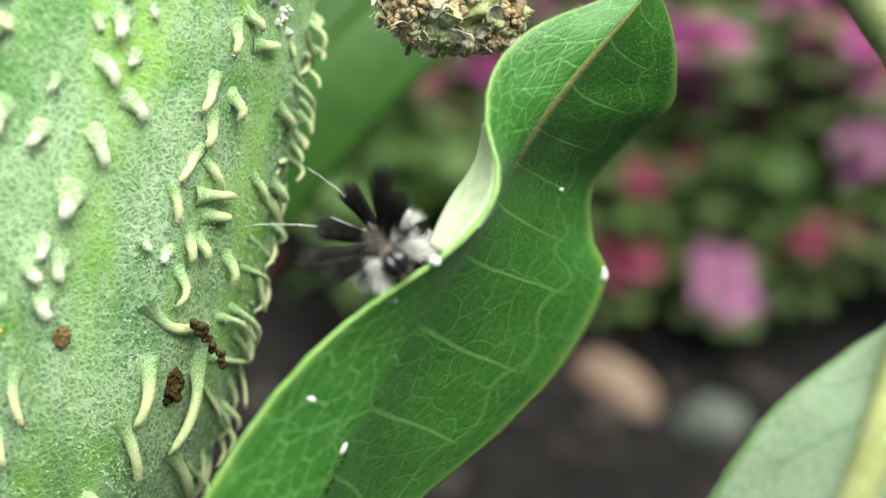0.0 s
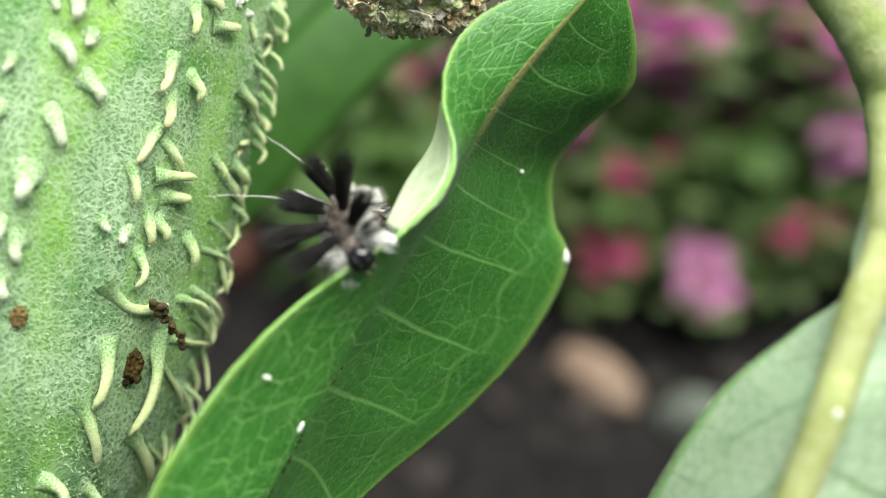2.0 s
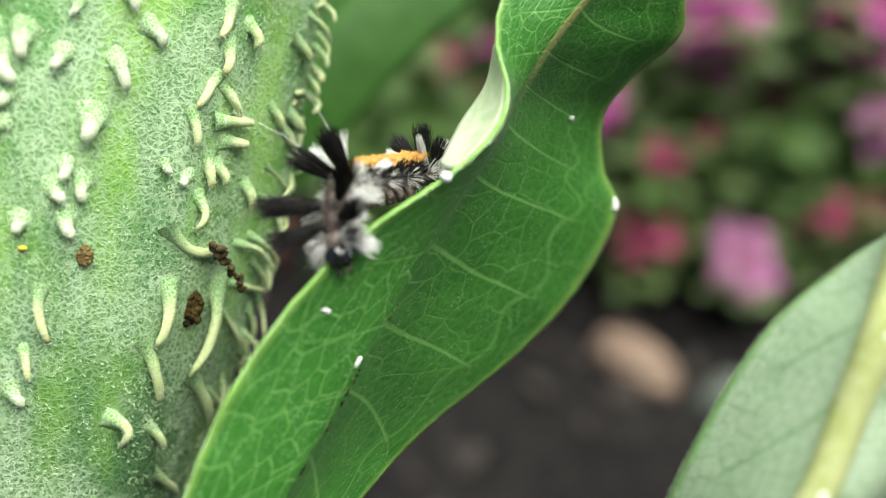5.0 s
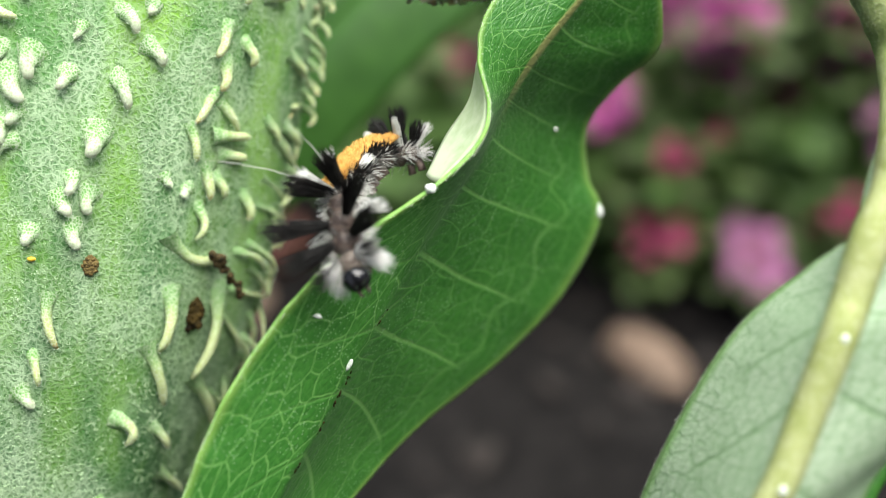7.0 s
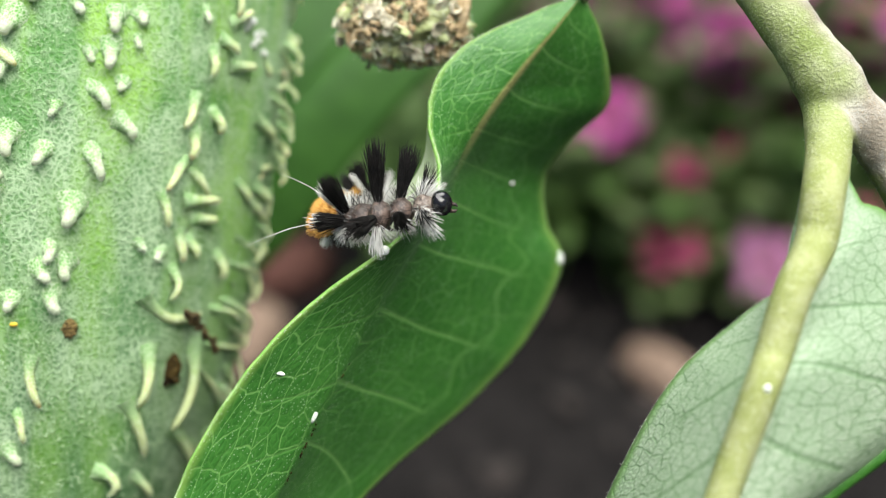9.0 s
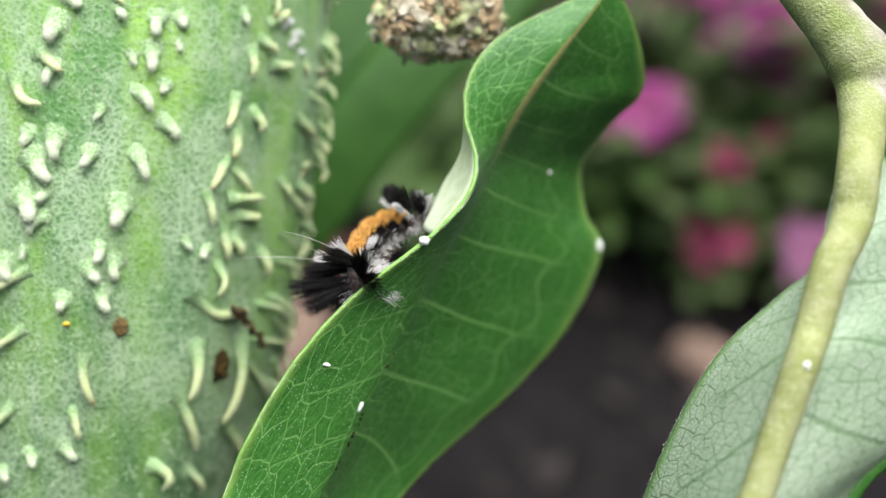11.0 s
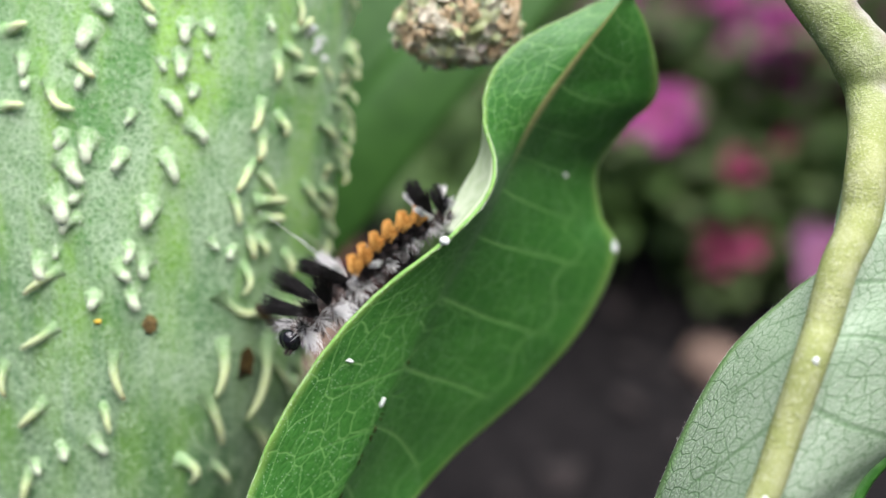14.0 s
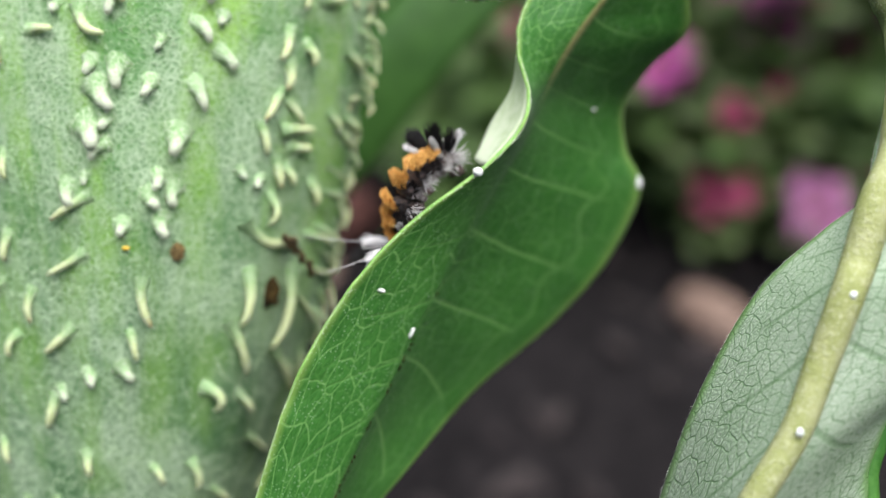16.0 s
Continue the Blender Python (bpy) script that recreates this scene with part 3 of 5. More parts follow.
MAIN_MID = [(19.0, 23.8, -10.0), (16.5, 20.8, -9.0), (13.3, 17.1, -8.0), (9.7, 12.7, -7.0), (7.3, 9.2, -7.0), (5.7, 6.2, -7.0), (3.7, 2.0, -6.0), (0.3, -3.2, -5.0), (-4.0, -10.1, -4.0), (-7.8, -16.6, -2.5), (-10.5, -21.6, -1.0), (-14.3, -28.2, 1.0), (-20.0, -40.0, 3.0), (-24.0, -50.0, 3.0)]
MAIN_LEFT = [(18.7, 24.0, -10.0), (14.0, 22.3, -9.0), (7.4, 19.0, -6.0), (4.3, 15.0, -4.0), (3.8, 10.7, -2.5), (4.7, 6.6, -1.0), (3.9, 3.2, 0.0), (0.3, -0.5, 1.5), (-7.8, -6.1, 3.0), (-13.8, -12.4, 5.0), (-18.4, -19.6, 6.0), (-21.6, -27.1, 6.5), (-25.0, -38.5, 6.0), (-24.3, -50.0, 3.2)]
MAIN_RIGHT = [(19.6, 24.1, -11.0), (21.3, 20.5, -13.0), (22.1, 17.4, -15.0), (22.1, 13.7, -18.0), (18.3, 10.4, -21.0), (15.4, 6.4, -24.0), (15.6, 1.2, -26.0), (17.1, -3.5, -27.0), (13.0, -11.4, -26.0), (6.4, -18.1, -23.0), (-3.6, -25.6, -17.0), (-10.6, -32.6, -10.0), (-19.0, -41.5, -1.0), (-23.8, -50.2, 2.9)]


def main_leaf():
    root = thing("milkweed_leaf", "folded green milkweed leaf with wavy margin and pale veins", "leaf")
    ob = part("blade", blade(MAIN_MID, MAIN_LEFT, MAIN_RIGHT, 190, 34, 0.9, -2.2), (LEAF_TOP, LEAF_UNDER, LEAF_RIM), root)
    thicken(ob, 0.35)
    bm = bmesh.new()
    tube(bm, [p * MM for p in smooth_line([(x - 0.4, y, z - 1.5) for x, y, z in MAIN_MID], 60)], [(0.75 - 0.5 * k / 59) * MM for k in range(60)], 8)
    part("midrib", bm, STEM, root, "pale midrib below the blade")
    bm = bmesh.new()
    tube(bm, [p * MM for p in smooth_line([(19.0, 23.8, -10.3), (19.3, 27.0, -11.5), (22.0, 34.0, -14), (30.0, 38.5, -16)], 24)], [1.0 * MM] * 24, 10)
    part("petiole", bm, STEM, root, "pale green petiole")
    # the pale roll behind the waist of the leaf
    bm = bmesh.new()
    inner = smooth_line([(3.8, 10.9, -3.4), (4.5, 6.8, -1.9), (3.7, 3.4, -0.9), (0.2, -0.5, 0.5)], 30)
    outer = smooth_line([(3.7, 10.5, -4.6), (2.9, 7.4, -6.0), (0.6, 4.0, -6.3), (-1.1, 0.3, -4.0)], 30)
    rows = []
    for p, q in zip(inner, outer):
        rows.append([bm.verts.new((p.lerp(q, t) + Vector((-0.1, -0.15, -0.3)) * math.sin(math.pi * t)) * MM) for t in [k / 10 for k in range(11)]])
    for r, q in zip(rows, rows[1:]):
        for k in range(10):
            bm.faces.new((r[k], q[k], q[k + 1], r[k + 1]))
    rnd = random.Random(2)
    lines = []
    for edge in (MAIN_LEFT,):
        pts = smooth_line(edge, 1100)
        for p in pts:
            way = Vector((rnd.gauss(0, 1), rnd.gauss(0, 1), rnd.gauss(0, 1))).normalized() * rnd.uniform(0.15, 0.38)
            lines.append([p, p + way * 0.6, p + way])
    strands("down", lines, 0.014, WOOL, root, "fine pale down along the margin")
    roll = part("rolled_underside", bm, (PALE_ROLL, PALE_ROLL, PALE_ROLL), root, "pale downy rolled underside")
    thicken(roll, 0.3)
    return root


PALE_ROLL = two_tone("downy_pale_green", (0.36, 0.45, 0.26), (0.50, 0.57, 0.40), 160, 0.7).mat
main_leaf()

UND_MID = [(37.8, 2.4, 8.0), (36.9, -1.2, 9.0), (35.7, -3.2, 10.5), (34.0, -5.7, 12.0), (32.1, -10.5, 13.0), (30.7, -13.1, 14.5), (28.2, -18.9, 15.0), (25.6, -24.5, 16.0), (21.4, -30.6, 17.0), (17.8, -37.2, 16.0), (14.2, -44.2, 14.0), (10.3, -52.2, 10.0)]
UND_LEFT = [(36.2, 2.0, 7.0), (35.2, -1.5, 7.0), (34.6, -3.4, 8.0), (34.0, -5.4, 8.0), (30.9, -7.7, 7.0), (25.6, -12.4, 5.5), (21.6, -18.4, 4.5), (18.0, -26.0, 3.0), (14.7, -36.1, 0.0), (13.3, -42.5, -1.0), (11.8, -48.3, 2.0), (9.8, -52.6, 9.0)]
UND_RIGHT = [(39.8, 4.6, 6.5), (40.9, 3.2, 6.2), (41.6, 1.7, 6.5), (43.7, 0.8, 6.0), (47.8, -2.6, 5.0), (50.5, -9.2, 5.0), (48.9, -15.3, 6.0), (42.1, -19.9, 8.0), (36.2, -24.0, 9.0), (33.7, -29.0, 9.0), (31.0, -37.1, 9.0), (10.3, -52.3, 10.0)]


PETIOLE_LINE = smooth_line([(38.4, 17.2, -1.0), (39.8, 14.0, -0.8), (40.5, 11.3, 0.2), (40.1, 8.4, 2.2), (39.2, 5.5, 4.8)] + [(x, y, z + 0.3) for x, y, z in UND_MID], 90)


def petiole_radius(k):
    return (2.25 - 1.2 * (max(0, k - 12) / 77) ** 0.75) * (1 + 0.03 * noise.noise(Vector((k * 0.4, 3, 0))))


def under_leaf():
    root = thing("milkweed_leaf", "milkweed leaf showing its pale netted underside and thick midrib", "leaf")
    ob = part("blade", blade(UND_MID, UND_LEFT, UND_RIGHT, 150, 26, 1.2, 1.2, seed=4.0), (LEAF_UNDER, LEAF_TOP, LEAF_RIM), root)
    thicken(ob, 0.35)
    bm = bmesh.new()
    tube(bm, [p * MM for p in PETIOLE_LINE[9:]], [petiole_radius(k) * MM for k in range(9, 90)], 16)
    part("midrib", bm, STALK, root, "thick yellowish-green midrib")
    bm = bmesh.new()
    line = smooth_line([(x, y, z - 0.6) for x, y, z in UND_RIGHT[5:]], 40)
    tube(bm, [p * MM for p in line], [0.9 * MM] * 40, 8)
    part("rolled_margin", bm, ROLL_GREEN, root, "green rolled margin")
    rnd = random.Random(12)
    lines = []
    for p in smooth_line(UND_LEFT, 1000):
        way = Vector((rnd.gauss(0, 1), rnd.gauss(0, 1), rnd.gauss(0, 1))).normalized() * rnd.uniform(0.10, 0.28)
        lines.append([p, p + way * 0.6, p + way])
    for k in range(9, 88):
        for _ in range(16):
            way = Vector((rnd.gauss(0, 1), rnd.gauss(0, 1), rnd.gauss(0, 1))).normalized()
            p = PETIOLE_LINE[k].lerp(PETIOLE_LINE[k + 1], rnd.random()) + way * petiole_radius(k) * 0.97
            lines.append([p, p + way * 0.1, p + way * rnd.uniform(0.15, 0.3)])
    strands("down", lines, 0.014, WOOL, root, "fine pale down on margin and midrib")
    return root


under_leaf()


def main_stem():
    root = thing("milkweed_plant", "weathered pale milkweed stem with green leaf joint", "stem")
    bm = bmesh.new()
    line = smooth_line([(29.5, 34, -6), (35.8, 21.4, -1), (39.2, 15.3, 0.4), (42.2, 10.6, 0.4), (46.2, 6.0, 0), (51.5, -5.0, -1), (60, -25, -3), (75, -80, -10)], 90)
    tube(bm, [p * MM for p in line], [(2.62 + 0.25 * noise.noise(Vector((k * 0.5, 0, 0))) + 0.55 * math.exp(-(((p - Vector((40.5, 12.8, 0))).length / 2.5) ** 2))) * MM for k, p in enumerate(line)], 18)
    # the swelling where the petiole leaves it, grown together
    tube(bm, [p * MM for p in PETIOLE_LINE[:27]], [(petiole_radius(k) * min(1.0, 0.6 + 0.05 * k) + (0.12 if k < 18 else 0.12 - 0.07 * (k - 17))) * MM for k in range(27)], 16)
    rnd = random.Random(14)
    lines = []
    for k in range(10, 60):
        for _ in range(40):
            way = Vector((rnd.gauss(0, 1), rnd.gauss(0, 1), rnd.gauss(0, 1))).normalized()
            p = line[k].lerp(line[k + 1], rnd.random()) + way * 2.6
            lines.append([p, p + way * 0.12, p + way * rnd.uniform(0.18, 0.36)])
    strands("down", lines, 0.016, WOOL, root, "short pale down on the stalk")
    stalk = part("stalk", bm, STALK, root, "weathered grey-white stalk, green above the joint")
    mod = stalk.modifiers.new("grown_together", "REMESH")
    mod.mode, mod.voxel_size, mod.use_smooth_shade = "VOXEL", 0.28 * MM, True
    mod = stalk.modifiers.new("soft", "SMOOTH")
    mod.factor, mod.iterations = 0.5, 12
    # the stalk goes down to the soil
    bm = bmesh.new()
    down = PLANT.inverted().to_3x3() @ Vector((0, 0, -1))
    foot = Vector((75, -80, -10))
    low = foot + down * ((PLANT @ (foot * MM)).z / MM)
    tube(bm, [p * MM for p in smooth_line([foot, foot.lerp(low, 0.5) + Vector((4, 0, 0)), low], 20)], [2.9 * MM] * 20, 10)
    part("lower_stalk", bm, STEM_GREY, root)


main_stem()


def back_leaf():
    root = thing("broad_leaf", "broad dark green leaf hanging behind the pod", "leaf")
    mid = [(30, 95, -120), (5, 62, -110), (-20, 35, -105), (-48, 5, -105), (-75, -30, -110)]
    left = [(28, 97, -121), (-25, 85, -118), (-60, 50, -115), (-75, 10, -112), (-77, -30, -110)]
    right = [(32, 94, -120), (16, 48, -108), (-8, 24, -104), (-36, -6, -106), (-74, -32, -110)]
    ob = part("blade", blade(mid, left, right, 60, 10, 2, 2), (FAR_LEAF, FAR_LEAF, FAR_LEAF), root)
    thicken(ob, 0.4)
    bm = bmesh.new()
    tube(bm, [p * MM for p in smooth_line([(x, y, z + 0.4) for x, y, z in mid], 30)], [(1.3 - k / 30) * MM for k in range(30)], 8)
    part("midrib", bm, FAR_LEAF, root)


back_leaf()


# ---- the pod ----
POD_LOW, POD_TOP = Vector((-53.0, -68.0, -26.0)), Vector((-30.0, 76.0, -24.0))
POD_AXIS = (POD_TOP - POD_LOW).normalized()
POD_SIDE = (Vector((0, 0, 1)) - POD_AXIS * POD_AXIS.z).normalized()
POD_ACROSS = POD_AXIS.cross(POD_SIDE)


def pod_radius(s):
    """Half width of the pod at s, from its tip (0) to its stalk (1)."""
    return 24.4 * max(0.0, 1 - abs((s - 0.62) / (0.62 if s < 0.62 else 0.40)) ** (1.8 if s < 0.62 else 2.4)) ** 0.62


def pod_point(s, a, out=0.0):
    r = pod_radius(s)
    r *= 1 + 0.012 * math.sin(9 * a) + 0.03 * noise.noise(Vector((math.cos(a) * 1.5, math.sin(a) * 1.5, s * 5)))
    return POD_LOW.lerp(POD_TOP, s) + (POD_SIDE * math.cos(a) + POD_ACROSS * math.sin(a)) * (r + out)


POD_GRID = [(pod_point(0.04 + 0.92 * i / 239, -1.5 + 3.3 * j / 119), 0.04 + 0.92 * i / 239, -1.5 + 3.3 * j / 119) for i in range(240) for j in range(120)]
POD_XY = np.array([(p.x, p.y) for p, s, a in POD_GRID])


def pod_spot(x, y):
    """The skin of the pod towards the viewer at x, y."""
    return POD_GRID[int(((POD_XY - (x, y)) ** 2).sum(1).argmin())][0]


SPINE_WOOL = []


def spine(root, x, y, heading, length, curl, radius, rnd, skin, lift=0.8, label=""):
    """A soft tapered spine lying over the pod: foot, heading in degrees, length, sideways bow."""
    way = Vector((math.cos(radians(heading)), math.sin(radians(heading)), 0))
    side = Vector((-way.y, way.x, 0))
    foot = pod_spot(x, y)
    core = POD_LOW + POD_AXIS * (foot - POD_LOW).dot(POD_AXIS)
    out = (foot - core).normalized()
    tip = pod_spot(x + way.x * length, y + way.y * length)
    count, sides = 11, 9
    line = []
    bow = rnd.uniform(-0.15, 0.15)
    for k in range(count):
        u = k / (count - 1)
        p = Vector((x, y, 0)) + way * length * u + side * ((curl + bow) * 4 * u * (1 - u))
        p.z = foot.z + (tip.z - foot.z) * u
        p += out * lift * (math.sin(2.2 * u) * 0.9 - 0.58 * (1 - u) ** 3)
        line.append(p)
    bm = bmesh.new()
    uv = bm.loops.layers.uv.new("uv")
    rings, coord, across = [], {}, None
    shape = (2.4, 1.75, 1.3, 1.05, 0.97, 0.9, 0.86, 0.8, 0.74, 0.62, 0.3)
    shift = rnd.random() * 90
    for k, p in enumerate(line):
        d = (line[min(k + 1, count - 1)] - line[max(k - 1, 0)]).normalized()
        across = d.orthogonal() if across is None else across
        across = (across - d * across.dot(d)).normalized()
        up = d.cross(across)
        ring = []
        for j in range(sides):
            t = 6.28319 * j / sides
            r = radius * shape[k] * (1 + 0.26 * noise.noise(Vector((math.cos(t) * 1.2, math.sin(t) * 1.2, k * 0.5 + shift))))
            o = across * math.cos(t) + up * math.sin(t)
            v = bm.verts.new((p + o * r) * MM)
            coord[v] = (k / (count - 1), j / sides)
            ring.append(v)
            if rnd.random() < 0.8:
                w = (o + Vector((rnd.gauss(0, 0.7), rnd.gauss(0, 0.7), rnd.gauss(0, 0.7)))).normalized() * rnd.uniform(0.12, 0.3)
                q = p + o * r * 0.95
                SPINE_WOOL.append([q, q + w * 0.6, q + w + side * rnd.uniform(-0.1, 0.1)])
        rings.append(ring)
    for a, b in zip(rings, rings[1:]):
        for j in range(sides):
            bm.faces.new((a[j], a[(j + 1) % sides], b[(j + 1) % sides], b[j]))
    bm.faces.new(rings[-1])
    for f in bm.faces:
        for loop in f.loops:
            loop[uv].uv = coord[loop.vert]
    part("spine", bm, skin, root, label)


def wool(root):
    rnd = random.Random(3)
    lines = []
    for _ in range(34000):
        s, a = rnd.uniform(0.2, 0.85), rnd.uniform(-1.0, 1.75)
        p = pod_point(s, a, -0.03)
        if noise.noise(p * 0.35) + rnd.uniform(-0.5, 0.5) < -0.05:
            continue
        out = (pod_point(s, a, 1.0) - p).normalized()
        way = Vector((rnd.gauss(0, 1), rnd.gauss(0, 1), rnd.gauss(0, 1)))
        way = (way - out * way.dot(out)).normalized()
        side = out.cross(way)
        r, turn = rnd.uniform(0.12, 0.32), rnd.choice((-1, 1)) * rnd.uniform(2.5, 5.0)
        lines.append([p + way * r * math.cos(turn * k / 4) + side * r * math.sin(turn * k / 4) + way * 0.11 * k + out * 0.17 * math.sin(0.75 * k) for k in range(5)])
    strands("wool", lines, 0.034, POD_WOOL, root, "matted curly white wool")
    strands("spine_wool", SPINE_WOOL, 0.022, WOOL, root, "fine white down on the spines")


# foot x, y, heading, length, bow
UPPER_SPINES = [
    (-18.6, 20.1, -106, 2.6, 0.0), (-20.5, 15.1, -115, 3.2, 0.0), (-19.3, 14.0, -92, 2.1, 0.5), (-20.9, 11.9, -107, 2.9, 0.0), (-21.9, 8.8, -125, 3.5, 0.0),
    (-21.7, 8.3, -71, 2.9, 0.0), (-23.8, 5.4, -95, 3.1, 0.0), (-22.2, 4.8, 5, 2.3, 0.0), (-21.8, 3.1, -4, 1.3, 0.0), (-16.0, 13.8, -76, 1.8, 0.0),
    (-15.6, 12.2, -65, 2.0, 0.0), (-17.1, 10.3, -76, 1.7, 0.0), (-18.2, 7.0, -83, 2.1, 0.0), (-17.8, 5.5, -79, 3.3, 0.0), (-17.4, 19.0, 16, 1.3, 0.0),
    (-17.8, 21.4, -66, 1.2, 0.0), (-16.9, 23.4, 56, 1.9, 0.2), (-17.1, 6.5, -77, 1.7, 0.0), (-15.3, 19.5, 6, 1.0, 0.0),
]
RIM_SPINES = [
    (-14.9, 16.8, -68, 2.6, 0.2), (-16.4, 9.5, -71, 2.5, 0.7), (-14.1, 21.0, -55, 1.8, 0.2), (-13.5, 23.0, -80, 2.6, 0.5), (-14.1, 18.6, -73, 2.2, 0.2), (-14.4, 13.8, -85, 1.9, 0.1),
    (-16.8, 7.1, -91, 2.3, 0.0), (-18.6, 0.9, -98, 1.9, 0.0), (-19.7, -1.8, -65, 2.0, 0.2), (-18.7, -2.5, -98, 3.5, 0.0), (-20.7, -5.7, -77, 3.9, 0.8), (-21.7, -6.6, -52, 2.3, 0.5),
    (-22.5, -10.5, -29, 2.0, 0.0), (-23.5, -12.5, -84, 4.6, 0.0), (-22.3, -15.5, -80, 3.0, 0.3), (-23.6, -19.0, -95, 3.2, 0.2),
]
LOWER_SPINES = [
    (-23.0, 1.6, -97, 2.9, 0.0), (-22.4, 0.8, -91, 1.8, 0.0), (-23.9, -2.1, -106, 3.2, 0.6), (-20.7, -0.7, -94, 2.5, 0.3), (-36.5, -10.2, -86, 5.1, -0.6),
    (-38.3, -15.8, -85, 3.0, 0.0), (-32.1, -22.7, -83, 2.6, 1.0), (-29.4, -24.0, -81, 2.4, 0.0), (-40.8, -1.2, -151, 5.0, 0.0), (-42.0, -7.1, -153, 4.8, 0.0),
    (-44.3, -15.0, -142, 4.2, 0.0), (-47.3, -22.4, -107, 3.5, 0.0), (-37.4, 19.9, -44, 2.9, 0.0), (-40.3, 17.7, -46, 4.0, -0.8), (-45.8, 15.9, -3, 2.9, 0.0), (-44.7, 23.7, 7, 2.7, 0.0),
]
LONG_SPINES = [(-26.4, -4.6, -33, 4.4, -1.5), (-26.6, -10.2, -107, 6.2, 0.5), (-28.9, -15.6, -88, 6.0, 0.2), (-23.3, -9.9, -109, 10.0, 0.7), (-26.2, -19.2, -88, 5.7, 0.2)]
# foot x, y, size
STUBS = [
    (-29.9, 23.9, 1.2), (-26.5, 22.9, 1.2), (-24.4, 22.9, 0.8), (-35.8, 22.5, 1.4), (-36.2, 18.5, 1.2), (-27.2, 19.7, 1.3), (-28.8, 15.8, 1.3), (-26.4, 16.3, 0.7), (-32.3, 14.1, 0.6), (-26.8, 12.6, 1.0),
    (-36.6, 11.6, 1.2), (-33.6, 9.9, 1.1), (-29.5, 9.6, 1.6), (-31.7, 4.4, 1.3), (-24.9, 20.7, 0.6), (-29.0, 19.2, 0.6), (-19.0, 24.1, 0.8), (-34.0, 25.1, 1.0), (-43.2, 20.5, 1.0), (-43.1, 18.3, 1.0),
]
LOW_STUBS = [
    (-40.1, 5.4, 1.6), (-38.7, 3.9, 1.1), (-38.2, 6.4, 1.0), (-33.9, 0.5, 1.1), (-32.7, -1.2, 1.1), (-34.8, -1.8, 1.0), (-34.1, -4.2, 1.4), (-37.7, -4.6, 0.9), (-43.1, -0.3, 1.1), (-41.0, 0.8, 0.6),
    (-39.5, -19.7, 0.8), (-43.0, -20.2, 0.9), (-26.3, 0.6, 0.6), (-24.8, -0.4, 0.7), (-46.4, -21.6, 0.7), (-39.4, 12.1, 0.8), (-38.8, 9.4, 1.4),
]


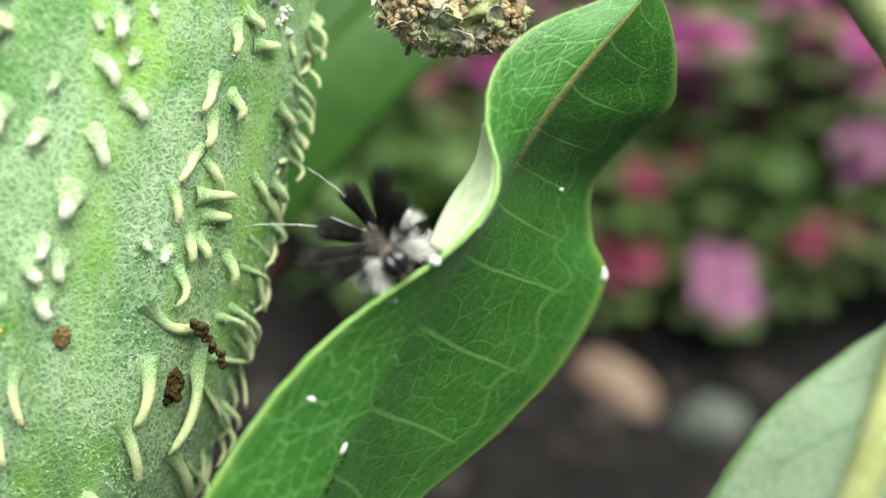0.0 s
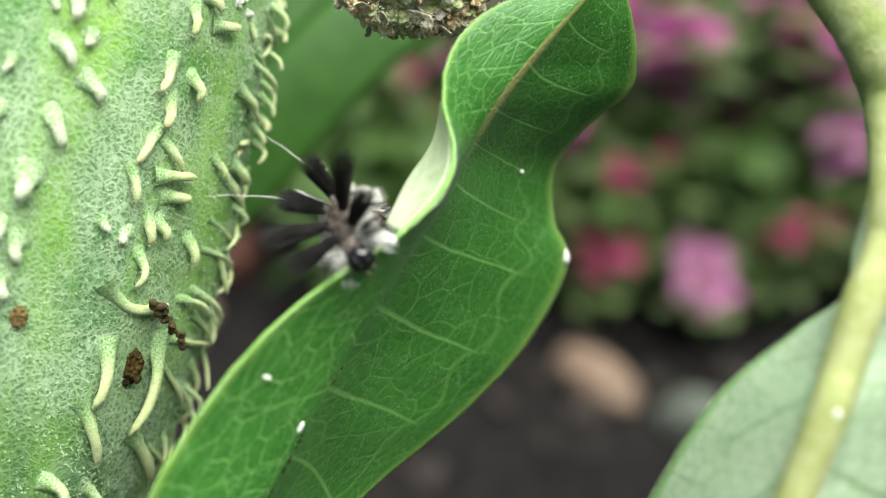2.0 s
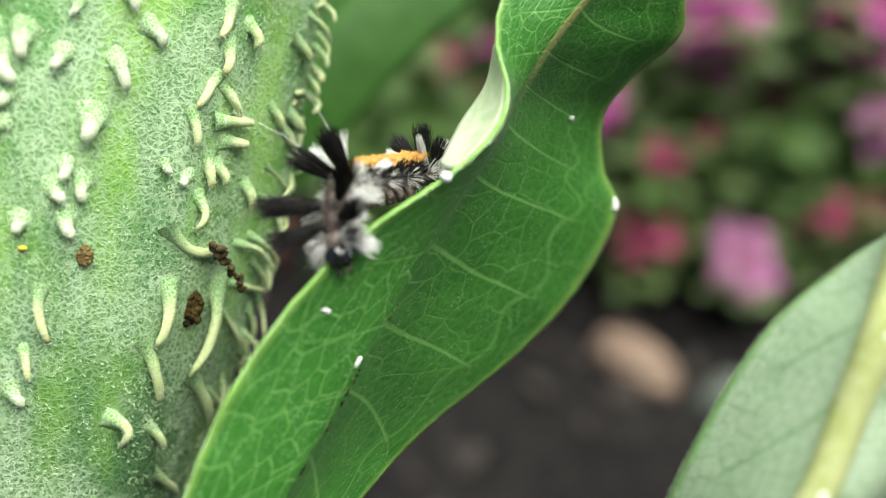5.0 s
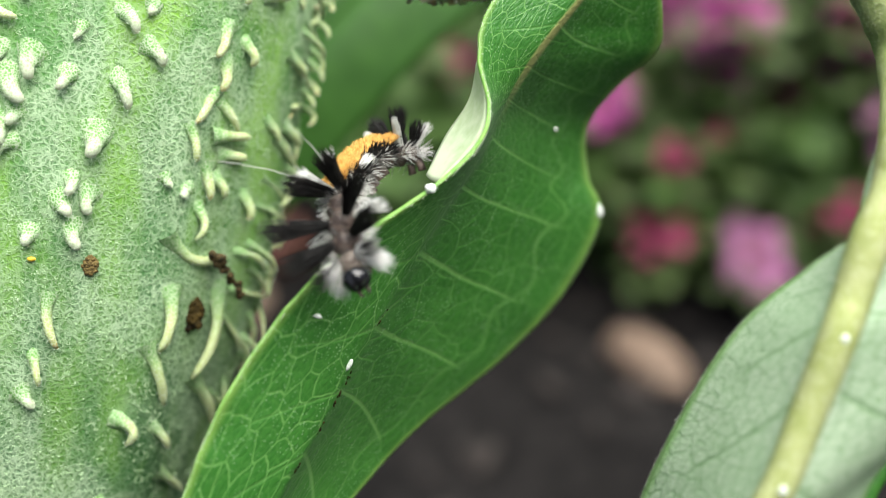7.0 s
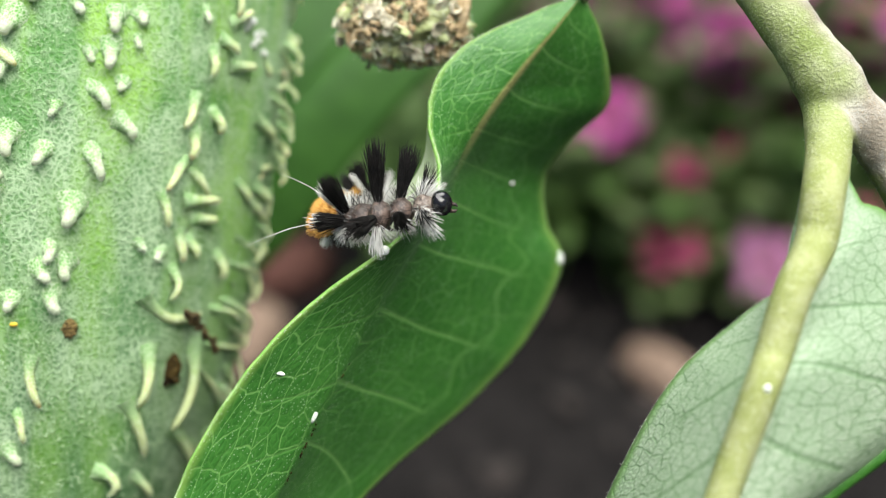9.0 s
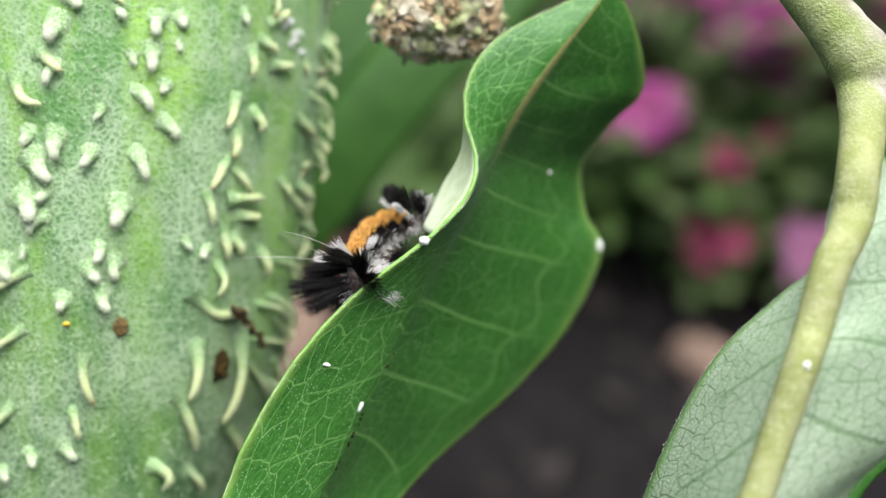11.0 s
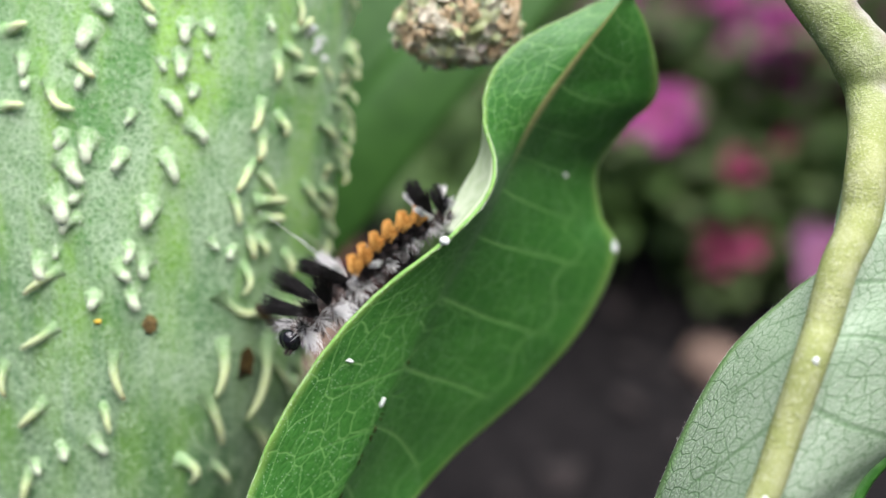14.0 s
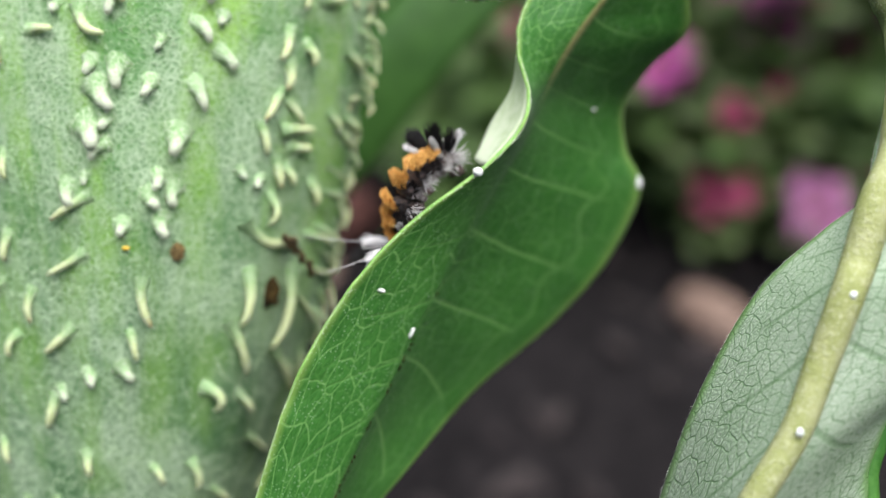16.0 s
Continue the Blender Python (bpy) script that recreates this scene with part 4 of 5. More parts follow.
def pod():
    root = thing("milkweed_pod", "plump woolly green milkweed pod covered in soft curved spines", "seed pod")
    bm = bmesh.new()
    rings = [[bm.verts.new(pod_point(0.004 + 0.992 * i / 120, 6.28319 * j / 96) * MM) for j in range(96)] for i in range(121)]
    for a, b in zip(rings, rings[1:]):
        for j in range(96):
            bm.faces.new((a[j], a[(j + 1) % 96], b[(j + 1) % 96], b[j]))
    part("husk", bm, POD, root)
    bm = bmesh.new()
    tube(bm, [p * MM for p in smooth_line([POD_TOP, POD_TOP + Vector((2, 14, -2)), POD_TOP + Vector((14, 34, -8))], 12)], [3.0 * MM] * 12, 10)
    part("pod_stalk", bm, STEM, root, "pale green stalk")
    rnd = random.Random(11)
    for row in UPPER_SPINES + LOWER_SPINES:
        spine(root, *row, rnd.uniform(0.40, 0.56), rnd, SPINE, 0.9)
    for row in RIM_SPINES:
        spine(root, *row, rnd.uniform(0.26, 0.38), rnd, SPINE, 1.0)
    rim = [(p, a) for p, s, a in POD_GRID if 1.30 < a < 1.75 and -24 < p.y < 25]
    taken = []
    for _ in range(500):
        p, a = rnd.choice(rim)
        if all((p - q).length > rnd.uniform(2.4, 5.0) for q in taken):
            taken.append(p)
            spine(root, p.x, p.y, rnd.uniform(-110, -72), rnd.uniform(1.5, 3.8) * (1.25 if p.y < 0 else 1.0), rnd.uniform(-0.3, 0.6), rnd.uniform(0.20, 0.34), rnd, SPINE, rnd.uniform(0.3, 0.9))
    for row in LONG_SPINES:
        spine(root, *row, 0.60, rnd, SPINE, 1.0, "long hooked pale spine")
    for x, y, size in STUBS + LOW_STUBS:
        spine(root, x, y, rnd.uniform(-130, -50), rnd.uniform(0.9, 1.9) * size, rnd.uniform(-0.3, 0.3), rnd.uniform(0.46, 0.72) * size**0.7, rnd, STUB, 0.8 * size)
    # the rest of the pod, above, below and round the far side
    spots = []
    for _ in range(2500):
        p, s, a = rnd.choice(POD_GRID)
        if -48 < p.x and -26 < p.y < 26.5 or s < 0.12 or s > 0.95:
            continue
        if all((p - q).length > 3.6 for q in spots) and len(spots) < 150:
            spots.append(p)
            spine(root, p.x, p.y, rnd.uniform(-130, -60), rnd.uniform(2.0, 3.6), rnd.uniform(-0.3, 0.3), rnd.uniform(0.36, 0.48), rnd, SPINE)
    for x, y, size in ((-15.9, 24.0, 0.75), (-15.3, 23.0, 0.6), (-15.7, 21.8, 0.45), (-15.2, 20.9, 0.4)):
        p = pod_spot(x, y)
        for k in range(16):
            bm = bmesh.new()
            e = size * rnd.uniform(0.2, 0.5) * MM
            q = p + Vector((rnd.gauss(0, 0.5), rnd.gauss(0, 0.5), rnd.uniform(0.2, 0.8))) * size
            lump(bm, q * MM, (e, e * rnd.uniform(0.7, 1.4), e), 0.5, 2.0, 2, rnd.random() * 60)
            for _ in range(12):
                w = Vector((rnd.gauss(0, 1), rnd.gauss(0, 1), rnd.gauss(0, 1))).normalized() * size * rnd.uniform(0.4, 0.8)
                SPINE_WOOL.append([q, q + w * 0.6, q + w + Vector((rnd.gauss(0, 0.1), rnd.gauss(0, 0.1), 0))])
            part("wool_clump", bm, WHITE_WOOL, root, "loose white wool clump")
    wool(root)
    return root


pod()


def frass(x, y, size, label, material=FRASS, seed=1.0, tall=1.0, relief=0.42):
    p = pod_spot(x, y)
    rnd = random.Random(seed)
    root = thing("frass", label, "frass", None, "frass on the pod")
    bm = bmesh.new()
    lump(bm, (p - Vector((0, 0, 0.1)) * size) * MM, (size * 0.85 * MM, size * 0.85 * tall * MM, size * (0.1 + relief) * MM), 0.25, 1.8, 3, seed)
    part("pellet", bm, material, root)
    for _ in range(26):
        a, r = rnd.random() * 6.28, math.sqrt(rnd.random())
        q = p + Vector((math.cos(a) * r, math.sin(a) * r * tall, relief * (1 - r * r))) * size * 0.85
        k = size * rnd.uniform(0.12, 0.27) * MM
        bm = bmesh.new()
        lump(bm, q * MM, (k, k, k), 0.3, 1.5, 2, rnd.random() * 9)
        part("crumb", bm, material, root)


frass(-33.0, -7.4, 1.0, "round brown frass pellet stuck on the pod")
frass(-25.5, -12.6, 1.55, "dark brown bored patch in the pod skin", BORE, 3.0, 1.3, 0.04)


def frass_string():
    """Crumbs strung together by the tip of the hooked spine."""
    rnd = random.Random(7)
    root = thing("frass", "dark crumbly string of frass among the pod spines", "frass", None, "frass on the pod")
    for k, p in enumerate(smooth_line([(-23.0, -7.0, -11.6), (-22.2, -7.8, -12.6), (-21.4, -9.2, -13.6), (-20.6, -10.9, -14.6)], 34)):
        s = rnd.uniform(0.28, 0.60) * (1 - 0.012 * k) * MM
        q = p + Vector((rnd.gauss(0, 0.26), rnd.gauss(0, 0.26), rnd.gauss(0, 0.2)))
        bm = bmesh.new()
        lump(bm, q * MM, (s, s * rnd.uniform(0.6, 1.4), s), 0.5, 1.9, 2, k * 2.3)
        part("crumb", bm, FRASS_DARK, root)


frass_string()


def fleck():
    p = pod_spot(-37.3, -6.9)
    bm = bmesh.new()
    lump(bm, (p + Vector((0, 0, 0.25))) * MM, (0.42 * MM, 0.22 * MM, 0.2 * MM), 0.15, 1.0, 2, 3.0)
    ob = link("petal_fleck", bm, YELLOW)
    ob.matrix_world = PLANT
    tagged(ob, "tiny yellow fleck stuck to the woolly pod", "fleck")


YELLOW = two_tone("yellow_fleck", (0.70, 0.42, 0.02), (0.85, 0.60, 0.06), 900, 0.6).mat
fleck()


# ---- the dried flower cluster above ----
def dried_cluster():
    root = thing("dried_flower_cluster", "crusty brown and grey dried flower cluster hanging on its stalk", "dried flowers")
    rnd = random.Random(5)
    mid = Vector((0.7, 22.6, -13.5))
    fuzz = []
    for k in range(240):
        a, h = rnd.uniform(0, 6.283), rnd.uniform(-1, 0.8)
        r = math.sqrt(1 - h * h)
        p = mid + Vector((6.6 * r * math.cos(a), 4.6 * (h if h > -0.75 else -0.75 + 0.3 * (h + 0.75)) - 0.12 * 6.6 * r * math.cos(a) * (h < 0), 4.4 * r * math.sin(a))) * rnd.uniform(0.86, 1.05)
        out = ((p - mid).normalized() + Vector((rnd.uniform(-0.5, 0.5), rnd.uniform(-0.5, 0.5), rnd.uniform(-0.2, 0.5)))).normalized()
        turn = Vector((0, 0, 1)).rotation_difference(out).to_matrix() @ Euler((0, 0, rnd.random() * 6.28)).to_matrix()
        bm = bmesh.new()
        if k % 6 == 0:
            # a corky rosette of small crumbs
            for _ in range(34):
                b, q = rnd.random() * 6.28, rnd.uniform(0.1, 1.3)
                e = rnd.uniform(0.12, 0.30) * MM
                lump(bm, (p + turn @ Vector((math.cos(b) * q, math.sin(b) * q, 0.5 * (1 - q)))) * MM, (e, e * 1.2, e), 0.4, 1.6, 2, rnd.random() * 40)
            part("scar", bm, CRUST_TAN, root, "tan corky scar")
        elif k % 3:
            # a curled ragged flake
            le, wi, bend = rnd.uniform(0.9, 2.2), rnd.uniform(0.4, 1.0), rnd.uniform(0.3, 1.4)
            rows = []
            for i in range(7):
                u = i / 6
                w = wi * math.sin(math.pi * (0.15 + 0.75 * u)) * (1 + 0.5 * noise.noise(Vector((u * 4, k, 0))))
                rows.append([bm.verts.new((p + turn @ Vector((le * (u - 0.4) * math.cos(bend * u), w * c, le * u * math.sin(bend * u) * 0.7 + 0.3 * w * c * c + 0.12 * noise.noise(Vector((u * 5, c * 3, k)))))) * MM) for c in (-1, -0.5, 0, 0.5, 1)])
            for u, v in zip(rows, rows[1:]):
                for j in range(4):
                    bm.faces.new((u[j], u[j + 1], v[j + 1], v[j]))
            ob = part("husk", bm, (CRUST_DARK, CRUST, CRUST, CRUST_GREEN, CRUST)[k % 5], root)
            mod = ob.modifiers.new("thickness", "SOLIDIFY")
            mod.thickness = 0.09 * MM
        else:
            lump(bm, p * MM, [rnd.uniform(0.4, 0.9) * MM, rnd.uniform(0.4, 0.8) * MM, 0.55 * MM], 0.55, 2.2, 3, k * 1.7)
            part("husk", bm, CRUST_GREEN if k % 2 else CRUST, root)
        for _ in range(14):
            w = (out + Vector((rnd.gauss(0, 1), rnd.gauss(0, 1), rnd.gauss(0, 1)))).normalized() * rnd.uniform(0.3, 0.9)
            s = p + turn @ Vector((rnd.uniform(-1, 1), rnd.uniform(-1, 1), 0)) * 0.9
            c = Vector((rnd.uniform(-0.3, 0.3), rnd.uniform(-0.3, 0.3), 0))
            fuzz.append([s, s + w * 0.4 + c * 0.6, s + w * 0.8 + c, s + w * 0.9 - c * 0.3])
    strands("wool", fuzz, 0.024, WOOL, root, "pale wool between the husks")
    bm = bmesh.new()
    lump(bm, mid * MM, (5.6 * MM, 3.5 * MM, 3.6 * MM), 0.3, 3.0, 4, 2.0)
    part("core", bm, CRUST_GREEN, root, "greenish woolly core")
    bm = bmesh.new()
    tube(bm, [p * MM for p in smooth_line([mid + Vector((6.0, -1.6, 2.0)), mid + Vector((6.6, 2, 2.2)), mid + Vector((6.3, 9, 1)), mid + Vector((6, 20, -2))], 16)], [(0.3 + 0.4 * min(1, k / 4)) * MM for k in range(16)], 9)
    part("side_stalk", bm, CRUST_TAN, root, "reddish-brown dried side stalk")
    bm = bmesh.new()
    tube(bm, [p * MM for p in smooth_line([mid, mid + Vector((0.5, 8, -1)), mid + Vector((4, 24, -3))], 16)], [1.3 * MM] * 16, 9)
    part("stalk", bm, STEM, root, "pale stalk")


dried_cluster()


# ---- white specks on the leaves ----
def speck(at, size, label, turn=0.0, name="speck", stalk=None):
    bm = bmesh.new()
    if stalk:
        top = Vector(at) + Vector(stalk)
        tube(bm, [Vector(at) * MM, (Vector(at).lerp(top, 0.5) + Vector((0.06, 0, 0))) * MM, top * MM], [0.035 * MM] * 3, 5)
    lump(bm, Vector(at) * MM, [q * MM for q in size], 0.25, 1.5, 2, at[0], turn=Euler((0, 0, radians(turn))).to_matrix())
    ob = link(name, bm, WHITE)
    ob.matrix_world = PLANT
    tagged(ob, label, "speck", "white specks on the leaves")


speck((-0.6, -1.0, 1.9), (0.55, 0.45, 0.3), "round white egg-like speck on the leaf margin")
speck((-5.6, -6.4, 0.4), (0.20, 0.18, 0.14), "tiny white speck with a thread on the green leaf", stalk=(0.28, 0.75, 0.35))
speck((-10.5, -12.0, 2.7), (0.38, 0.20, 0.08), "oblong white speck on the green leaf", -10)
speck((-8.3, -16.7, -1.7), (0.6, 0.26, 0.15), "white rice-shaped speck beside the midrib", 62)
speck((16.7, -2.6, -26.6), (0.5, 0.85, 0.3), "white speck on the outer leaf margin", 8)
speck((11.6, 5.8, -19.0), (0.25, 0.25, 0.15), "tiny white dot on a leaf vein")
speck((30.8, -13.1, 16.2), (0.35, 0.35, 0.25), "white dot on the pale midrib")
speck((25.7, -24.1, 18.0), (0.35, 0.4, 0.25), "white dot low on the pale midrib")


def stains():
    """Dark crumbs in the crease of the folded leaf."""
    rnd = random.Random(6)
    bm = bmesh.new()
    line = smooth_line(MAIN_MID, 200)
    for _ in range(420):
        k = int(rnd.triangular(120, 184, 164))
        if noise.noise(Vector((k * 0.16, 5.0, 0))) < 0.02:
            continue
        p = line[k].lerp(line[k + 1], rnd.random()) + Vector((rnd.gauss(-0.12, 0.16), rnd.gauss(0, 0.15), -0.16))
        s = rnd.uniform(0.04, 0.13) * MM
        lump(bm, p * MM, (s, s * 2.2, s), 0.4, 1.5, 1, rnd.random() * 9, turn=Euler((0, 0, -0.5 + rnd.uniform(-0.4, 0.4))).to_matrix())
    ob = link("crumbs", bm, HOLE)
    ob.matrix_world = PLANT
    tagged(ob, "dark crumbs lying in the crease of the leaf", "crumbs", kind="stuff")


stains()


# ---- the caterpillar ----
def hairs(bm, count, length, spread, base, thick, rnd, curl=0.2, bend=Vector((0, 0, 0)), flat=1.0):
    """A brush of tapered hairs about +z. spread: how far it opens, below nothing it closes to a point; bend: the way all of it bows; flat: its depth to its width."""
    for _ in range(count):
        a, r = rnd.uniform(0, 6.283), math.sqrt(rnd.random())
        c, d = math.cos(a) * r, math.sin(a) * r * flat
        foot = Vector((c * base, d * base, -0.15))
        way = Vector((c * spread, d * spread, 1)).normalized()
        le = length * rnd.choice((rnd.uniform(0.62, 1.0), rnd.uniform(0.86, 1.04))) * (1 - 0.12 * r)
        side = Vector((rnd.uniform(-1, 1), rnd.uniform(-1, 1) * flat, 0)) * curl * le
        pts = [foot + way * le * k + side * k * k + bend * le * k * k for k in (0.0, 0.3, 0.55, 0.8, 1.0)]
        tube(bm, [p * MM for p in pts], [thick * w * MM for w in (0.9, 1.0, 1.0, 0.75, 0.2)], 3)


BODY_R = 1.45
NUM = 13
ALONG = [0.0, 0.075, 0.165, 0.255, 0.34, 0.41, 0.475, 0.55, 0.625, 0.70, 0.775, 0.85, 0.92, 0.99]  # head and segments


def caterpillar():
    root = thing("caterpillar", "hairy caterpillar with orange, black and white tufts on a leaf", "caterpillar")
    rnd = random.Random(21)
    segs = []
    for i in range(NUM):
        bm = bmesh.new()
        size = BODY_R * (0.82 if i == 0 else 0.95 if i == 1 else 1.0 - 0.3 * max(0, i - 9) / 3)
        lump(bm, (0, 0, 0), (size * MM, (1.05 if i < 5 else 0.85) * MM, size * 0.95 * MM), 0.08, 3.0, 3, i * 2.0)
        seg = part("body_segment", bm, NECK if i == 0 else COLLAR if i < 4 else SKIN, root, "pale pinkish-grey collar segment" if i == 0 else "greyish brown front segment" if i < 4 else "")
        segs.append(seg)

        def tuft(kind, x, z, mat, label, count, length, spread, base, thick=0.04, back=0.0, curl=0.1, bow=(0, 0, 0), flat=1.0):
            # x: to the side, z: up; back: leaning to the tail; bow: the way it bends, in the segment's space
            bm2 = bmesh.new()
            out = Vector((x, 0, z)).normalized()
            turn = Vector((0, 0, 1)).rotation_difference((out + Vector((0, -back, 0))).normalized()).to_matrix()
            hairs(bm2, count, length, spread, base, thick, rnd, curl, turn.inverted() @ Vector(bow), flat)
            for v in bm2.verts:
                v.co = turn @ v.co + out * size * 0.85 * MM
            part(kind, bm2, mat, seg, label)

        for side in (-1, 1):
            if i <= 4:
                # starry tufts on the warts along the flanks
                tuft("tuft", side, 0.20, STAR_HAIR, "pale grey starry flank tuft", 34, (2.7, 2.3, 2.0, 1.8, 1.8)[i], 0.95, 0.14, 0.034, back=(-0.6, -0.3, -0.1, 0, 0)[i], curl=0.14, bow=(0, 0.12, -0.15))
                tuft("tuft", side, -0.45, STAR_HAIR, "pale grey starry flank tuft", 24, 1.8, 0.95, 0.14, 0.032, back=-0.15, curl=0.16, bow=(0, 0.1, -0.15))
                tuft("tuft", side * 0.45, 1.0, GREY_HAIR, "short dark back tuft", 12, 1.2, 1.1, 0.40, 0.028, curl=0.25)
                tuft("tuft", side * 0.8, 0.6, BLACK_HAIR, "wispy black side tuft", 14, 2.0, 0.7, 0.4, 0.026, curl=0.25)
            if i in (1, 2):
                tuft("hair_pencil", side, (0.75, 0.95)[i - 1], BLACK_HAIR, "long black hair pencil", 190, (5.4, 6.2)[i - 1], 0.14, 0.34, 0.038, back=(-0.5, -0.2)[i - 1], curl=0.07, bow=(side * 0.06, 0, 0.05))
            if i == 0:
                tuft("hair_pencil", side, 0.5, BLACK_HAIR, "wispy black hair pencil", 50, 3.8, 0.2, 0.3, 0.032, back=-0.5, curl=0.12)
                tuft("tuft", side, 0.6, WHITE_HAIR, "white collar tuft", 60, 2.0, 0.55, 0.35, 0.030, back=-0.35, curl=0.2, bow=(side * 0.2, 0.2, -0.1))
                tuft("tuft", side, -0.3, WHITE_HAIR, "curved white collar tuft", 70, 2.5, 0.35, 0.35, 0.032, back=-0.25, curl=0.2, bow=(0, 0.2, -0.25))
            if i == 2:
                tuft("tuft", side, 0.05, WHITE_HAIR, "curved white tuft", 70, 3.3, 0.16, 0.28, 0.036, back=0.1, curl=0.12, bow=(side * 0.05, 0.1, -0.28))
            if i == 4:
                tuft("hair_pencil", side * 0.42, 1.0, BLACK_HAIR, "long black hair pencil", 210, 5.5, 0.13, 0.42, 0.042, back=-0.45, curl=0.05)
                tuft("tuft", side * 0.34, 1.0, WHITE_HAIR, "long white feathery tuft", 90, 4.2, 0.06, 0.34, 0.040, back=0.05, curl=0.14, bow=(side * 0.05, 0.05, 0))
                tuft("tuft", side * 0.9, 0.65, WHITE_HAIR, "short white tuft", 50, 1.8, 0.3, 0.3, 0.036, back=0.25, curl=0.2, bow=(side * 0.15, 0, -0.15))
                tuft("long_hair", side * 0.34, 1.0, WHITE_HAIR, "long thin pale hair", 1, 13.0, 0.0, 0.02, 0.030, back=0.0, curl=0.0, bow=(0.22, 0.10, -0.04))
            if 5 <= i <= 10:
                tuft("orange_tuft", side * 0.48, 1.0, ORANGE_HAIR, "dense orange tuft", 230, 1.55, 0.16, 0.74, 0.046, back=0.75, curl=0.16, bow=(side * 0.16, -0.25, 0), flat=0.50)
                tuft("tuft", side, 0.35, BLACK_HAIR, "black side tuft", 110, 1.2, 0.7, 0.55, 0.040, back=0.1, curl=0.2)
                tuft("tuft", side, -0.25, STAR_HAIR if i % 2 else GREY_HAIR, "grey starry side tuft", 30, 1.7, 1.0, 0.14, 0.030, curl=0.15, bow=(0, 0, -0.1))
            if i == 6:
                tuft("tuft", side * 0.95, 0.45, WHITE_HAIR, "arching white side tuft", 60, 1.9, 0.12, 0.30, 0.036, back=0.35, curl=0.08, bow=(side * 0.1, -0.25, -0.15))
            if i == 11:
                tuft("hair_pencil", side * 0.5, 1.0, BLACK_HAIR, "black hair pencil", 170, 4.4, 0.13, 0.40, 0.042, back=-0.10, curl=0.06)
                tuft("tuft", side * 0.62, 0.9, WHITE_HAIR, "white pointed tuft", 140, 3.4, -0.06, 0.46, 0.046, back=-0.35, curl=0.05, bow=(side * 0.10, 0.1, 0))
                tuft("tuft", side, -0.1, STAR_HAIR, "grey spiky side tuft", 44, 1.9, 0.8, 0.35, 0.028, back=0.1, curl=0.25)
            if i == 12:
                tuft("hair_pencil", side * 0.6, 0.9, BLACK_HAIR, "black rear hair pencil", 110, 3.0, 0.18, 0.36, 0.038, back=0.15, curl=0.1)
                tuft("tuft", side * 0.7, 0.8, WHITE_HAIR, "white pointed rear tuft", 70, 2.9, 0.03, 0.34, 0.038, back=0.40, curl=0.12, bow=(side * 0.1, -0.1, -0.05))
                tuft("tuft", side, -0.1, STAR_HAIR, "grey spiky side tuft", 50, 1.9, 0.8, 0.35, 0.028, back=0.35, curl=0.25)
            if i in (6, 7, 8, 9, 12):
                bm2 = bmesh.new()
                tube(bm2, [Vector(p) * MM for p in ((side * 0.6, 0, -0.9), (side * 0.75, 0, -1.5), (side * 0.75, 0, -1.9))], [0.42 * MM, 0.36 * MM, 0.42 * MM], 8)
                part("proleg", bm2, COLLAR, seg, "stubby proleg")
            if i in (0, 1, 2):
                bm2 = bmesh.new()
                tube(bm2, [Vector(p) * MM for p in ((side * 0.5, 0.1, -0.9), (side * 0.75, 0.3, -1.4), (side * 0.55, 0.5, -1.9))], [0.26 * MM, 0.2 * MM, 0.06 * MM], 7)
                part("leg", bm2, SKIN, seg, "short dark leg")
    bm = bmesh.new()
    lump(bm, (0, 0, 0), (1.2 * MM, 0.95 * MM, 1.2 * MM), 0.03, 2.0, 4, 1.0)
    for v in bm.verts:
        v.co.y -= 0.22 * MM * math.exp(-((v.co.x / (0.16 * MM)) ** 2)) * (1 if v.co.y > 0 else 0)
    skull = part("head_capsule", bm, HEAD, root, "glossy black head")
    bm = bmesh.new()
    for side in (-1, 1):
        tube(bm, [Vector(p) * MM for p in ((side * 0.4, 0.5, -0.8), (side * 0.4, 0.95, -1.0), (side * 0.15, 1.1, -1.05))], [0.2 * MM, 0.15 * MM, 0.05 * MM], 7)
    part("mouthparts", bm, SKIN, skull, "dark mouthparts")
    return root, segs, skull


CAT, SEGS, SKULL = caterpillar()


